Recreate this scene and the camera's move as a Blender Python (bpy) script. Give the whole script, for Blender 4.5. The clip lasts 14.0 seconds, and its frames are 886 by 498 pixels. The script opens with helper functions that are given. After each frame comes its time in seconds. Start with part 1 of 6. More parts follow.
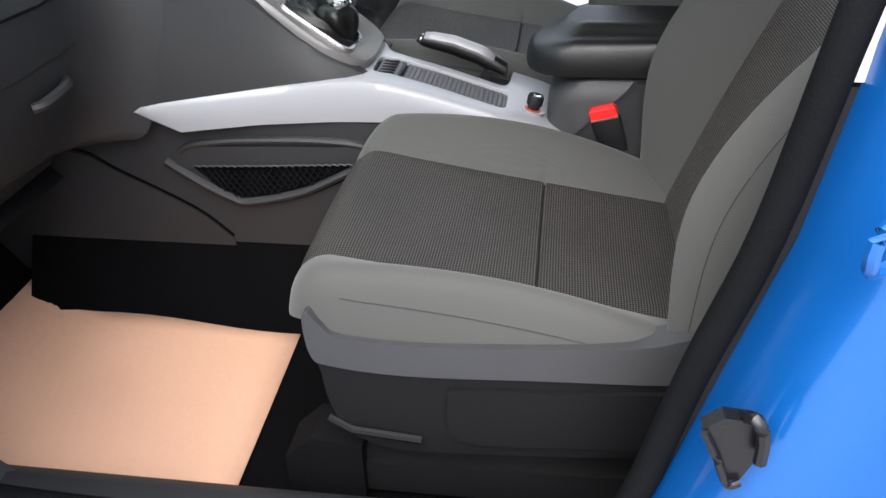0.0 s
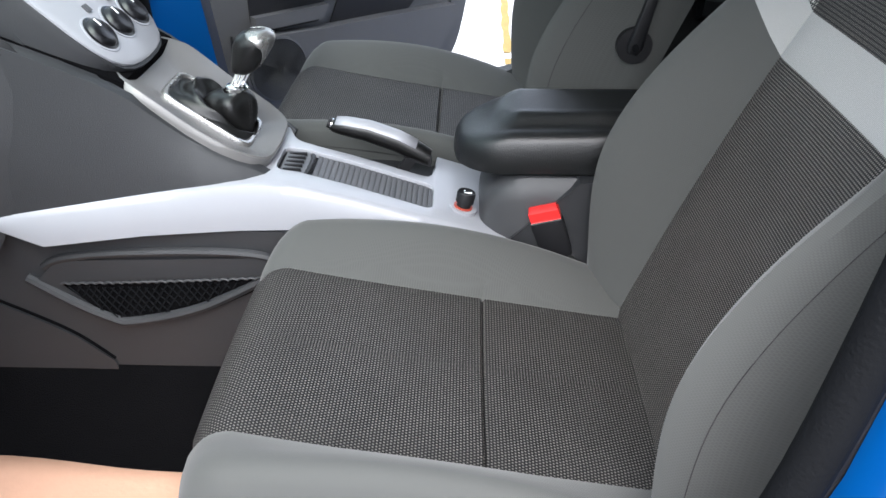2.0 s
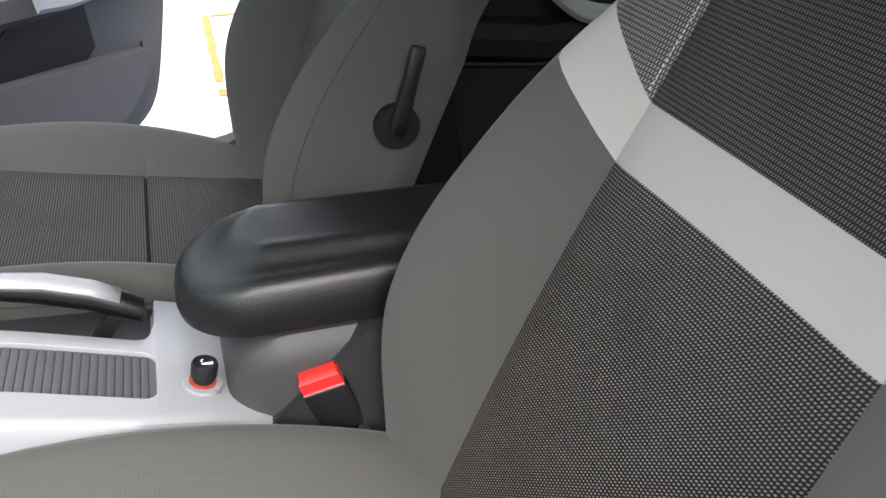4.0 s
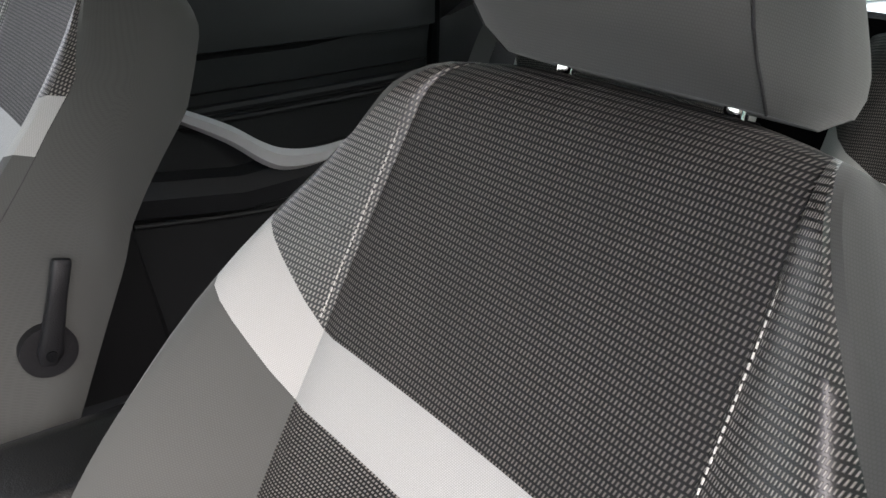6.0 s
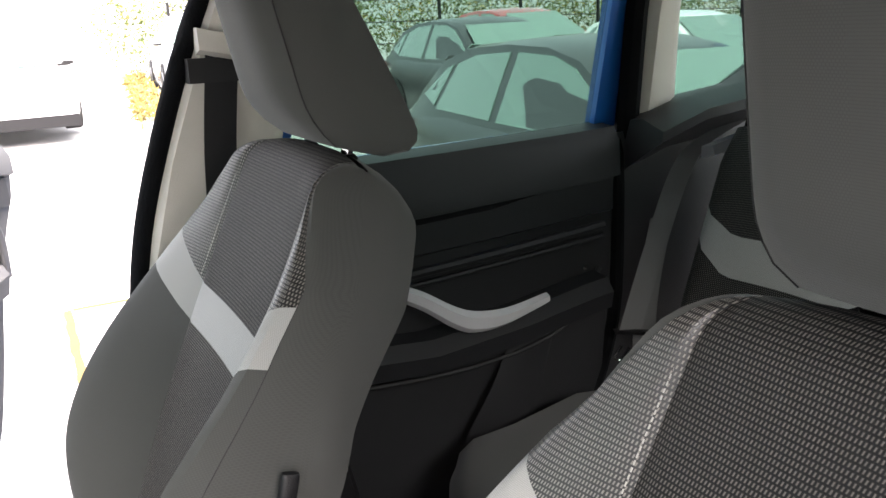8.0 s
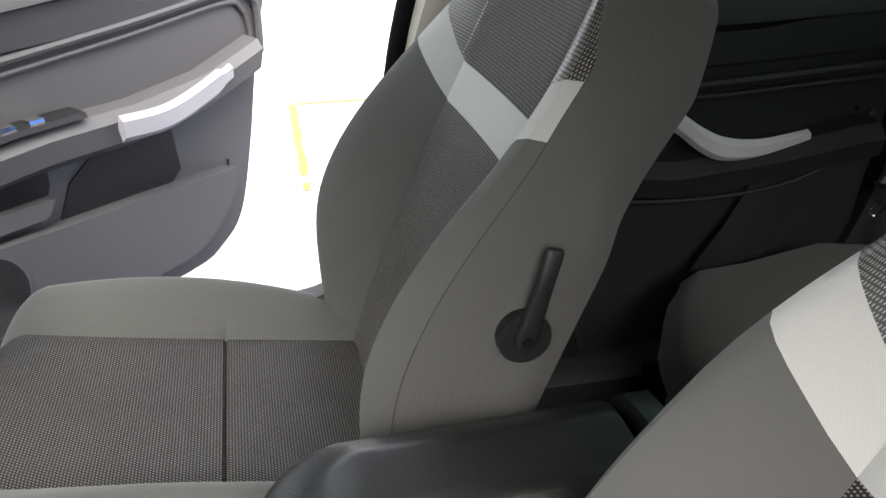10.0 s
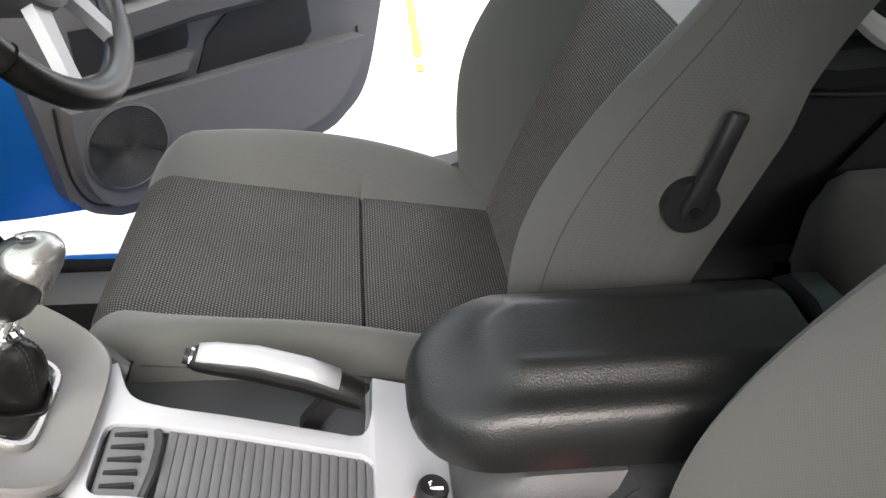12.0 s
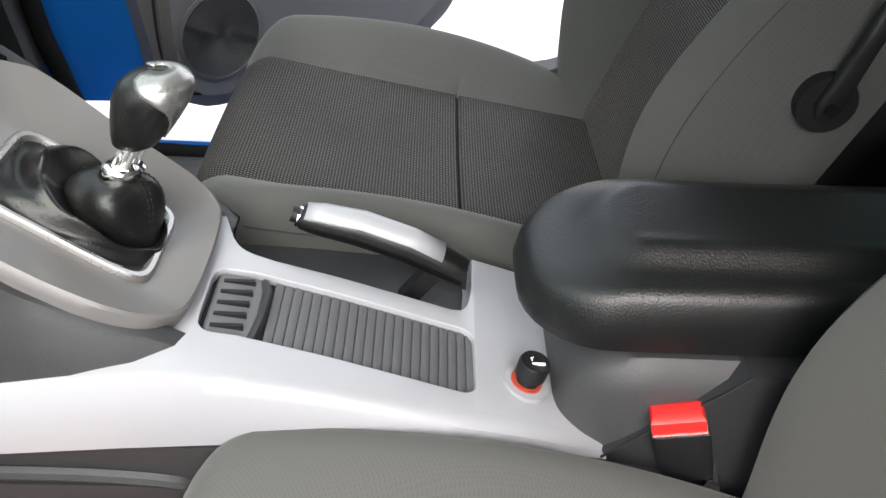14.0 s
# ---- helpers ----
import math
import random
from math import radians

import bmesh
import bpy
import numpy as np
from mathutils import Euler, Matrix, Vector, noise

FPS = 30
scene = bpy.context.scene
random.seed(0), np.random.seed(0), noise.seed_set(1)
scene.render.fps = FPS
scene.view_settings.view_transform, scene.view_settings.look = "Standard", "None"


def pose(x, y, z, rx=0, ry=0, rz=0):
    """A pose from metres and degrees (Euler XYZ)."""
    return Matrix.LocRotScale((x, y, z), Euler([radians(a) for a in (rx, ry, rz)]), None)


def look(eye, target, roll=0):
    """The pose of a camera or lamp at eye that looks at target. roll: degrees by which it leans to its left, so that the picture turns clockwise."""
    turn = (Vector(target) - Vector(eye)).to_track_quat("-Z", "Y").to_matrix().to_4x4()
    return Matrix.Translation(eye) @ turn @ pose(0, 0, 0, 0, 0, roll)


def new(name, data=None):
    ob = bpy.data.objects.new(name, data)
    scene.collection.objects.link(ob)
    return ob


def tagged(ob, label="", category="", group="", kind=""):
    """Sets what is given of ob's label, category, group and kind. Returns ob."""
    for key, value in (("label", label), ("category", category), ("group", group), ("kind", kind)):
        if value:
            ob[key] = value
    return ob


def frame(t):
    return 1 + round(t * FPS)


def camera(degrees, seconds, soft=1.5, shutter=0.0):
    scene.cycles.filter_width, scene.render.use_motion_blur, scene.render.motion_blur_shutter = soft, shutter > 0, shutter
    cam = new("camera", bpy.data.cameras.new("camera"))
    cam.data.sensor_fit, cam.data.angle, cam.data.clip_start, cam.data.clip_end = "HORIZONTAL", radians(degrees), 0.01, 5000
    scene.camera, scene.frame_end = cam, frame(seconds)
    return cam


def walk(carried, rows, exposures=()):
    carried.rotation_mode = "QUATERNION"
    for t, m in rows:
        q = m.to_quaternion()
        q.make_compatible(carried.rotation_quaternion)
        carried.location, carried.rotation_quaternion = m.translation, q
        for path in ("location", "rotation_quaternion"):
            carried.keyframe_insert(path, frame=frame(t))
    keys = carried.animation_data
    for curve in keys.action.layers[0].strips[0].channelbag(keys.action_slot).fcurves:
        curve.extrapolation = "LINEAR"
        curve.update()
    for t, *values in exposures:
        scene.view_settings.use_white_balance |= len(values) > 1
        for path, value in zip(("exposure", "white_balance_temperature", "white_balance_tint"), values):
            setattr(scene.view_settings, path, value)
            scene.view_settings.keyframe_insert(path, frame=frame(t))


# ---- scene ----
cam = camera(56.26, 14.0)
PATH = [
    (0, (0.3721, -1.3845, 1.2816), (0.1109, 0.2991, 0.2341), -1.78),
    (0.5, (0.3229, -1.2361, 1.2976), (0.0906, 0.4563, 0.2574), -2.00),
    (1, (0.3130, -1.2114, 1.3194), (0.2049, 0.5031, 0.2953), -0.93),
    (1.5, (0.3138, -1.1910, 1.3210), (0.2560, 0.5376, 0.3166), -0.44),
    (2, (0.3276, -1.1458, 1.3174), (0.2802, 0.5739, 0.2976), 0.04),
    (2.2, (0.3368, -1.1112, 1.3058), (0.3207, 0.6067, 0.2819), 0.70),
    (4.3, (0.344, -0.747, 1.316), (1.003, 0.838, 0.292), 1.40),
    (4.5, (0.353, -0.739, 1.333), (1.07, 0.804, 0.287), 1.40),
    (5, (0.373, -0.722, 1.339), (1.228, 0.761, 0.305), 1.80),
    (5.5, (0.418, -0.696, 1.353), (1.408, 0.738, 0.368), 1.50),
    (6, (0.453, -0.674, 1.369), (1.589, 0.768, 0.574), 2.30),
    (6.5, (0.449, -0.689, 1.431), (1.677, 0.758, 0.802), 0.30),
    (7, (0.444, -0.635, 1.451), (1.682, 0.821, 0.862), -2.90),
    (7.5, (0.436, -0.592, 1.451), (1.489, 1.016, 0.898), -5.00),
    (8, (0.4286, -0.577, 1.4352), (1.311, 1.1375, 0.9035), -2.9),
    (8.5, (0.4138, -0.5525, 1.4204), (1.2409, 1.1792, 0.8534), -0.22),
    (9, (0.3922, -0.5416, 1.4175), (1.0634, 1.2234, 0.7584), -1.09),
    (9.2, (0.3860, -0.5401, 1.4081), (0.9978, 1.2265, 0.6974), -0.94),
    (11.3, (0.2909, -0.5293, 1.3430), (0.5093, 1.1608, 0.2961), 1.00),
    (11.5, (0.2856, -0.5312, 1.3391), (0.4950, 1.1505, 0.2772), 1.04),
    (12, (0.2817, -0.5274, 1.3249), (0.4669, 1.1348, 0.2283), 1.43),
    (12.5, (0.2757, -0.5315, 1.3109), (0.4499, 1.1069, 0.1772), 1.83),
    (13, (0.2635, -0.5468, 1.3040), (0.4105, 1.0731, 0.1401), 1.85),
    (13.5, (0.2483, -0.5493, 1.2851), (0.3659, 1.0434, 0.0811), 2.24),
    (14, (0.2259, -0.5498, 1.2598), (0.2933, 1.0452, 0.0551), 4.02),
]
EXPOSURE = [(0.0, 1.7, 6300, 13), (0.5, 2.05, 6200, 15), (2.2, 2.1, 6000, 11), (4.5, 2.3, 6650, 14), (5.0, 2.45, 6700, 14), (5.5, 2.62, 6700, 18), (6.0, 2.8, 6700, 18), (6.5, 3.0, 6700, 19), (7.0, 3.1, 6700, 19), (8.0, 2.95, 6850, 18), (9.0, 2.58, 6850, 16), (11.5, 2.65, 6850, 14), (14.0, 2.22, 6600, 12)]
walk(cam, [(t, look(e, g, r)) for t, e, g, r in PATH], EXPOSURE)

# ---- light: a bright overcast sky with a broad, weak sun ----
world = bpy.data.worlds.new("sky")
scene.world = world
world.use_nodes = True
wn = world.node_tree.nodes
sky = wn.new("ShaderNodeTexSky")
sky.sky_type, sky.sun_disc = "NISHITA", False
sky.sun_elevation, sky.sun_rotation, sky.dust_density = radians(53), radians(185), 6.0
cloud = wn.new("ShaderNodeMix")  # an even white cloud cover over the clear sky
cloud.data_type = "RGBA"
cloud.inputs[0].default_value, cloud.inputs[7].default_value = 0.55, (6.5, 6.6, 6.7, 1)
world.node_tree.links.new(sky.outputs[0], cloud.inputs[6])
world.node_tree.links.new(cloud.outputs[2], wn["Background"].inputs[0])
wn["Background"].inputs[1].default_value = 0.15
sun = new("sun", bpy.data.lights.new("sun", "SUN"))
sun.data.energy, sun.data.angle, sun.data.color = 2.3, radians(64), (1.0, 0.985, 0.96)
sun.matrix_world = look((0, 0, 0), (0.05, 0.60, -0.80))


# ---- materials ----
def nodes_of(name):
    m = bpy.data.materials.new(name)
    m.use_nodes = True
    return m, m.node_tree.nodes, m.node_tree.links, m.node_tree.nodes["Principled BSDF"]


def mat(name, col, rough=0.6, metal=0.0, var=0.2, scale=12.0, bump=0.15, bscale=400.0, coat=0.0, spec=0.5, dist=0.002, rvar=0.05):
    """A plain surface with broad stains, fine grain and relief."""
    m, n, l, p = nodes_of(name)
    tc = n.new("ShaderNodeTexCoord")
    big, fine = n.new("ShaderNodeTexNoise"), n.new("ShaderNodeTexNoise")
    big.inputs["Scale"].default_value, big.inputs["Detail"].default_value = scale, 6
    fine.inputs["Scale"].default_value, fine.inputs["Detail"].default_value = bscale, 3
    ramp = n.new("ShaderNodeMix")
    ramp.data_type = "RGBA"
    ramp.inputs[6].default_value = (*[c * (1 - var) for c in col], 1)
    ramp.inputs[7].default_value = (*[min(1, c * (1 + var)) for c in col], 1)
    rr = n.new("ShaderNodeMapRange")
    rr.inputs[3].default_value, rr.inputs[4].default_value = max(0.02, rough - rvar), min(1, rough + rvar)
    add = n.new("ShaderNodeMath")
    add.operation = "MULTIPLY_ADD"
    add.inputs[1].default_value, add.inputs[2].default_value = 0.35, 0.0
    mixf = n.new("ShaderNodeMath")
    mixf.operation = "MULTIPLY_ADD"
    mixf.inputs[1].default_value = 0.65
    bp = n.new("ShaderNodeBump")
    bp.inputs["Strength"].default_value, bp.inputs["Distance"].default_value = bump, dist
    for a, b in ((tc.outputs["Object"], big.inputs["Vector"]), (tc.outputs["Object"], fine.inputs["Vector"]),
                 (fine.outputs["Fac"], add.inputs[0]), (big.outputs["Fac"], mixf.inputs[0]), (add.outputs[0], mixf.inputs[2]),
                 (mixf.outputs[0], ramp.inputs[0]), (ramp.outputs[2], p.inputs["Base Color"]), (big.outputs["Fac"], rr.inputs[0]),
                 (rr.outputs[0], p.inputs["Roughness"]), (fine.outputs["Fac"], bp.inputs["Height"]), (bp.outputs[0], p.inputs["Normal"])):
        l.new(a, b)
    p.inputs["Metallic"].default_value, p.inputs["Coat Weight"].default_value = metal, coat
    p.inputs["Specular IOR Level"].default_value = spec
    p.inputs["Coat Roughness"].default_value = 0.05
    return m


def woven(name, dark, light, pu, pv, rough=0.55, depth=0.6, fill=0.72, spec=0.4, sheen=0.0, shear=0.0, fill_u=None):
    """Woven cloth: staggered raised threads, laid out in metres by the UV map."""
    m, n, l, p = nodes_of(name)

    def math_node(op, a, b=None, c=None):
        q = n.new("ShaderNodeMath")
        q.operation = op
        for i, v in enumerate((a, b, c)):
            if v is None:
                continue
            if isinstance(v, (int, float)):
                q.inputs[i].default_value = v
            else:
                l.new(v, q.inputs[i])
        return q.outputs[0]

    uv = n.new("ShaderNodeUVMap")
    sep = n.new("ShaderNodeSeparateXYZ")
    l.new(uv.outputs[0], sep.inputs[0])
    v = math_node("MULTIPLY", sep.outputs[1], 1 / pv)
    row = math_node("FLOOR", v)
    shift = math_node("MULTIPLY_ADD", math_node("MODULO", row, 2.0), 0.5, math_node("MULTIPLY", v, shear))
    u = math_node("ADD", math_node("MULTIPLY", sep.outputs[0], 1 / pu), shift)
    du = math_node("ABSOLUTE", math_node("SUBTRACT", math_node("FRACT", u), 0.5))
    dv = math_node("ABSOLUTE", math_node("SUBTRACT", math_node("FRACT", v), 0.5))
    fu = math_node("MULTIPLY", math_node("SUBTRACT", (fill_u or fill) * 0.5, du), 8.0)
    fv = math_node("MULTIPLY", math_node("SUBTRACT", fill * 0.5, dv), 8.0)
    for f in (fu, fv):
        f.node.use_clamp = True
    dot = math_node("MULTIPLY", fu, fv)
    noise_t = n.new("ShaderNodeTexNoise")
    noise_t.inputs["Scale"].default_value, noise_t.inputs["Detail"].default_value = 9.0, 5
    tc = n.new("ShaderNodeTexCoord")
    l.new(tc.outputs["Object"], noise_t.inputs["Vector"])
    fac = math_node("MULTIPLY", dot, math_node("MULTIPLY_ADD", noise_t.outputs["Fac"], 0.7, 0.62))
    mix = n.new("ShaderNodeMix")
    mix.data_type = "RGBA"
    mix.inputs[6].default_value, mix.inputs[7].default_value = (*dark, 1), (*light, 1)
    l.new(fac, mix.inputs[0])
    l.new(mix.outputs[2], p.inputs["Base Color"])
    bp = n.new("ShaderNodeBump")
    bp.inputs["Strength"].default_value, bp.inputs["Distance"].default_value = depth, min(pu, pv) * 0.4
    l.new(dot, bp.inputs["Height"])
    l.new(bp.outputs[0], p.inputs["Normal"])
    p.inputs["Roughness"].default_value, p.inputs["Specular IOR Level"].default_value = rough, spec
    p.inputs["Sheen Weight"].default_value = sheen
    return m


def pane(name, tint, gloss=0.08):
    """Thin automotive glass: see-through with a tint, and a mirror-like film that grows at grazing angles."""
    m, n, l, p = nodes_of(name)
    n.remove(p)
    tr, gl, mx, fr = (n.new("ShaderNode" + k) for k in ("BsdfTransparent", "BsdfGlossy", "MixShader", "LayerWeight"))
    pw = n.new("ShaderNodeMath")
    pw.operation = "POWER"
    pw.inputs[1].default_value = 5.0
    sc = n.new("ShaderNodeMath")
    sc.operation = "MULTIPLY_ADD"
    sc.inputs[1].default_value, sc.inputs[2].default_value = 0.7, gloss * 0.3
    tr.inputs[0].default_value = (*tint, 1)
    gl.inputs["Roughness"].default_value = 0.02
    fr.inputs[0].default_value = 0.5
    l.new(fr.outputs["Facing"], pw.inputs[0])
    l.new(pw.outputs[0], sc.inputs[0])
    l.new(sc.outputs[0], mx.inputs[0])
    l.new(tr.outputs[0], mx.inputs[1])
    l.new(gl.outputs[0], mx.inputs[2])
    l.new(mx.outputs[0], n["Material Output"].inputs[0])
    return m


M = dict(
    bolster=woven("grey knit cloth", (0.0485, 0.0500, 0.0474), (0.0565, 0.0582, 0.0550), 0.0021, 0.0017, 0.85, 0.14, 0.8, 0.2, 0.12),
    insert=woven("charcoal woven cloth", (0.010, 0.0097, 0.0095), (0.122, 0.116, 0.109), 0.0043, 0.0037, 0.6, 1.0, 0.66, 0.2, shear=0.12, fill_u=0.60),
    lower=woven("charcoal fine woven cloth", (0.0055, 0.0052, 0.005), (0.180, 0.168, 0.156), 0.0034, 0.0033, 0.55, 0.9, 0.62, 0.25, shear=0.55, fill_u=0.7),
    upper=woven("black woven cloth with fine slits", (0.008, 0.0078, 0.0078), (0.122, 0.112, 0.104), 0.0027, 0.0043, 0.65, 1.0, 0.78, 0.22, shear=0.34, fill_u=0.55),
    crescent=woven("shiny open weave", (0.008, 0.008, 0.008), (0.25, 0.235, 0.215), 0.0029, 0.0043, 0.38, 1.0, 0.76, 0.55, shear=0.34, fill_u=0.55),
    band=woven("pale grey ribbed cloth", (0.24, 0.24, 0.235), (0.32, 0.32, 0.31), 0.0016, 0.0013, 0.8, 0.3, 0.8, 0.2, 0.1),
    thread=mat("white stitching thread", (0.46, 0.445, 0.415), 0.7, bump=0.3, bscale=900),
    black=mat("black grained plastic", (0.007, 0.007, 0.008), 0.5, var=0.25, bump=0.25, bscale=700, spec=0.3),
    dash=mat("dark grey soft plastic", (0.0150, 0.0158, 0.0175), 0.5, var=0.15, bump=0.3, bscale=900),
    grey=mat("mid grey moulded plastic", (0.050, 0.051, 0.055), 0.5, var=0.12, bump=0.25, bscale=900),
    boxgrey=mat("dark grained box plastic", (0.031, 0.032, 0.034), 0.5, var=0.12, bump=0.3, bscale=900),
    slat=mat("grey slat plastic", (0.075, 0.077, 0.082), 0.5, var=0.1, bump=0.2, bscale=900),
    surround=mat("warm grey satin plastic", (0.140, 0.136, 0.133), 0.36, metal=0.35, var=0.1, bump=0.1, bscale=900),
    silver=mat("silver satin paint", (0.25, 0.255, 0.273), 0.40, metal=0.05, var=0.03, bump=0.03, bscale=1500, coat=0.15, rvar=0.02),
    pull=mat("pale satin handle paint", (0.46, 0.46, 0.47), 0.35, var=0.03, bump=0.02, bscale=1500, coat=0.2, rvar=0.02),
    shield=mat("matt black shield plastic", (0.0045, 0.0045, 0.005), 0.55, var=0.25, bump=0.3, bscale=700, spec=0.18),
    knobmetal=mat("brushed grey knob metal", (0.30, 0.295, 0.285), 0.28, metal=0.8, var=0.1, scale=60, bump=0.05, bscale=1200),
    chrome=mat("polished chrome", (0.8, 0.8, 0.8), 0.08, metal=1.0, var=0.04, bump=0.02),
    leather=mat("black leather", (0.005, 0.005, 0.005), 0.33, var=0.25, scale=20, bump=0.2, bscale=420, dist=0.0015, spec=0.35),
    vinyl=mat("black grained vinyl", (0.0055, 0.006, 0.0062), 0.36, var=0.2, scale=18, bump=0.45, bscale=620, dist=0.0010, spec=0.45),
    carpet=mat("black tufted carpet", (0.0032, 0.0032, 0.0036), 0.98, var=0.4, bump=0.8, bscale=600, spec=0.02, dist=0.004),
    paper=mat("brown kraft paper", (0.53, 0.315, 0.215), 0.75, var=0.10, scale=5, bump=0.25, bscale=90, dist=0.004),
    seam=mat("dark seam thread", (0.012, 0.012, 0.012), 0.8, bump=0.4, bscale=900),
    rubber=mat("black rubber seal", (0.0045, 0.0048, 0.0055), 0.8, var=0.3, bump=0.5, bscale=300, spec=0.06),
    blue=mat("bright blue car paint", (0.003, 0.090, 0.335), 0.34, metal=0.35, var=0.03, bump=0.0, bscale=2000, coat=0.5, rvar=0.01),
    gloss=mat("glossy black plastic", (0.006, 0.006, 0.007), 0.28, var=0.2, bump=0.0, rvar=0.02, spec=0.35),
    red=mat("red plastic button", (0.62, 0.02, 0.018), 0.35, var=0.08, bump=0.05),
    orange=mat("orange translucent ring", (0.30, 0.045, 0.025), 0.3, var=0.08, bump=0.05),
    white=mat("white printed ink", (0.8, 0.8, 0.8), 0.5, var=0.03, bump=0.0),
    trim=mat("pale beige trim cloth", (0.52, 0.49, 0.44), 0.85, var=0.06, bump=0.3, bscale=500),
    belt=mat("dark grey seat belt webbing", (0.095, 0.095, 0.095), 0.6, var=0.2, bump=0.5, bscale=700),
    doorgrey=mat("slate grey door plastic", (0.052, 0.053, 0.0555), 0.5, var=0.1, bump=0.25, bscale=800),
    reardoor=mat("black rear door plastic", (0.010, 0.0105, 0.012), 0.55, var=0.2, bump=0.25, bscale=800, spec=0.35),
    tarmac=mat("pale worn concrete", (0.34, 0.34, 0.335), 0.9, var=0.16, scale=1.2, bump=0.6, bscale=60, dist=0.01),
    yellow=mat("worn yellow road paint", (0.17, 0.115, 0.03), 0.85, var=0.5, scale=25, bump=0.5, bscale=120),
    tyre=mat("black tyre rubber", (0.02, 0.02, 0.02), 0.8, var=0.3),
    rim=mat("alloy wheel metal", (0.5, 0.5, 0.52), 0.3, metal=0.9, var=0.1),
    hedge=mat("hedge leaves", (0.085, 0.115, 0.028), 0.6, var=0.6, scale=1.2, bump=0.1, spec=0.3),
    banner=mat("blue banner cloth", (0.05, 0.16, 0.55), 0.7, var=0.08),
    kerb=mat("grey kerb stone", (0.36, 0.36, 0.37), 0.9, var=0.2),
    glass=pane("clear glass", (0.86, 0.92, 0.89)),
    # tint set by how far the windscreen dims the light into the cabin
    screen=pane("green-tinted windscreen glass", (0.74, 0.80, 0.77)),
    privacy=pane("tinted rear glass", (0.32, 0.41, 0.375)),
    carglass=mat("green tinted car window", (0.12, 0.20, 0.165), 0.06, var=0.15, scale=2, bump=0.0, spec=1.0, coat=1.0),
    lamp=mat("head lamp lens", (0.35, 0.37, 0.4), 0.08, metal=0.5, var=0.2, coat=1.0, bump=0.0),
    tail=mat("red tail lamp lens", (0.5, 0.015, 0.02), 0.12, coat=1.0, bump=0.0),
)


# ---- building helpers ----
def thing(name, label, category, at=(0, 0, 0), group="", kind=""):
    ob = new(name)
    ob.location = at
    return tagged(ob, label, category, group, kind)


def part(name, bm, material, parent, label="", smooth=True, bevel=0.0, segs=2):
    if bevel:
        bmesh.ops.bevel(bm, geom=[e for e in bm.edges if len(e.link_faces) == 2 and e.calc_face_angle(0) > 0.5], offset=bevel, segments=segs,
                        profile=0.6, affect="EDGES", clamp_overlap=True)
    bmesh.ops.recalc_face_normals(bm, faces=bm.faces)
    me = bpy.data.meshes.new(name)
    bm.to_mesh(me)
    bm.free()
    if smooth:
        me.shade_smooth()
        me.set_sharp_from_angle(angle=radians(42))
    me.materials.append(M[material])
    ob = new(name, me)
    if parent is not None:
        ob.parent = parent
        up = Vector()
        q = parent
        while q is not None:
            up += q.location
            q = q.parent
        ob.location = -up if parent.parent is None else Vector()
    if label:
        ob["label"] = label
    return ob


def box(x0, x1, y0, y1, z0, z1, bm=None):
    bm = bm or bmesh.new()
    v = [bm.verts.new((x, y, z)) for x in (x0, x1) for y in (y0, y1) for z in (z0, z1)]
    for f in ((0, 1, 3, 2), (4, 6, 7, 5), (0, 4, 5, 1), (2, 3, 7, 6), (0, 2, 6, 4), (1, 5, 7, 3)):
        bm.faces.new([v[i] for i in f])
    return bm


def prism(outline, axis, a, b, bm=None):
    """A closed outline, drawn in the plane across an axis, pulled from a to b along it."""
    bm = bm or bmesh.new()

    def at(p, q):
        return {"x": (q, p[0], p[1]), "y": (p[0], q, p[1]), "z": (p[0], p[1], q)}[axis]

    lo, hi = ([bm.verts.new(at(p, q)) for p in outline] for q in (a, b))
    bm.faces.new(lo), bm.faces.new(hi[::-1])
    for i in range(len(outline)):
        j = (i + 1) % len(outline)
        bm.faces.new((lo[i], lo[j], hi[j], hi[i]))
    return bm


def loft(rings, closed=True, cap=True, bm=None):
    bm = bm or bmesh.new()
    vs = [[bm.verts.new(p) for p in r] for r in rings]
    n = len(vs[0])
    for a, b in zip(vs, vs[1:]):
        for i in range(n if closed else n - 1):
            j = (i + 1) % n
            bm.faces.new((a[i], a[j], b[j], b[i]))
    if cap and closed:
        bm.faces.new(vs[0]), bm.faces.new(vs[-1][::-1])
    return bm


def tube(points, r, n=10, closed=False, bm=None):
    """A round bar along points; r is one radius or one for each point."""
    ps = [Vector(p) for p in points]
    rings = []
    for i, p in enumerate(ps):
        a = ps[i - 1] if (i or closed) else p
        b = ps[(i + 1) % len(ps)] if (i + 1 < len(ps) or closed) else p
        d = (b - a).normalized()
        s = d.cross(Vector((0, 0, 1)) if abs(d.z) < 0.9 else Vector((0, 1, 0))).normalized()
        u = s.cross(d)
        rad = r[i] if isinstance(r, (list, tuple)) else r
        rings.append([p + rad * (math.cos(k * math.tau / n) * s + math.sin(k * math.tau / n) * u) for k in range(n)])
    if closed:
        rings.append(rings[0])
    bm = loft(rings, cap=not closed, bm=bm)
    if closed:
        bmesh.ops.remove_doubles(bm, verts=bm.verts, dist=1e-6)
    return bm


def rod(a, b, r, n=16, bm=None):
    return tube([a, b], r, n, bm=bm)


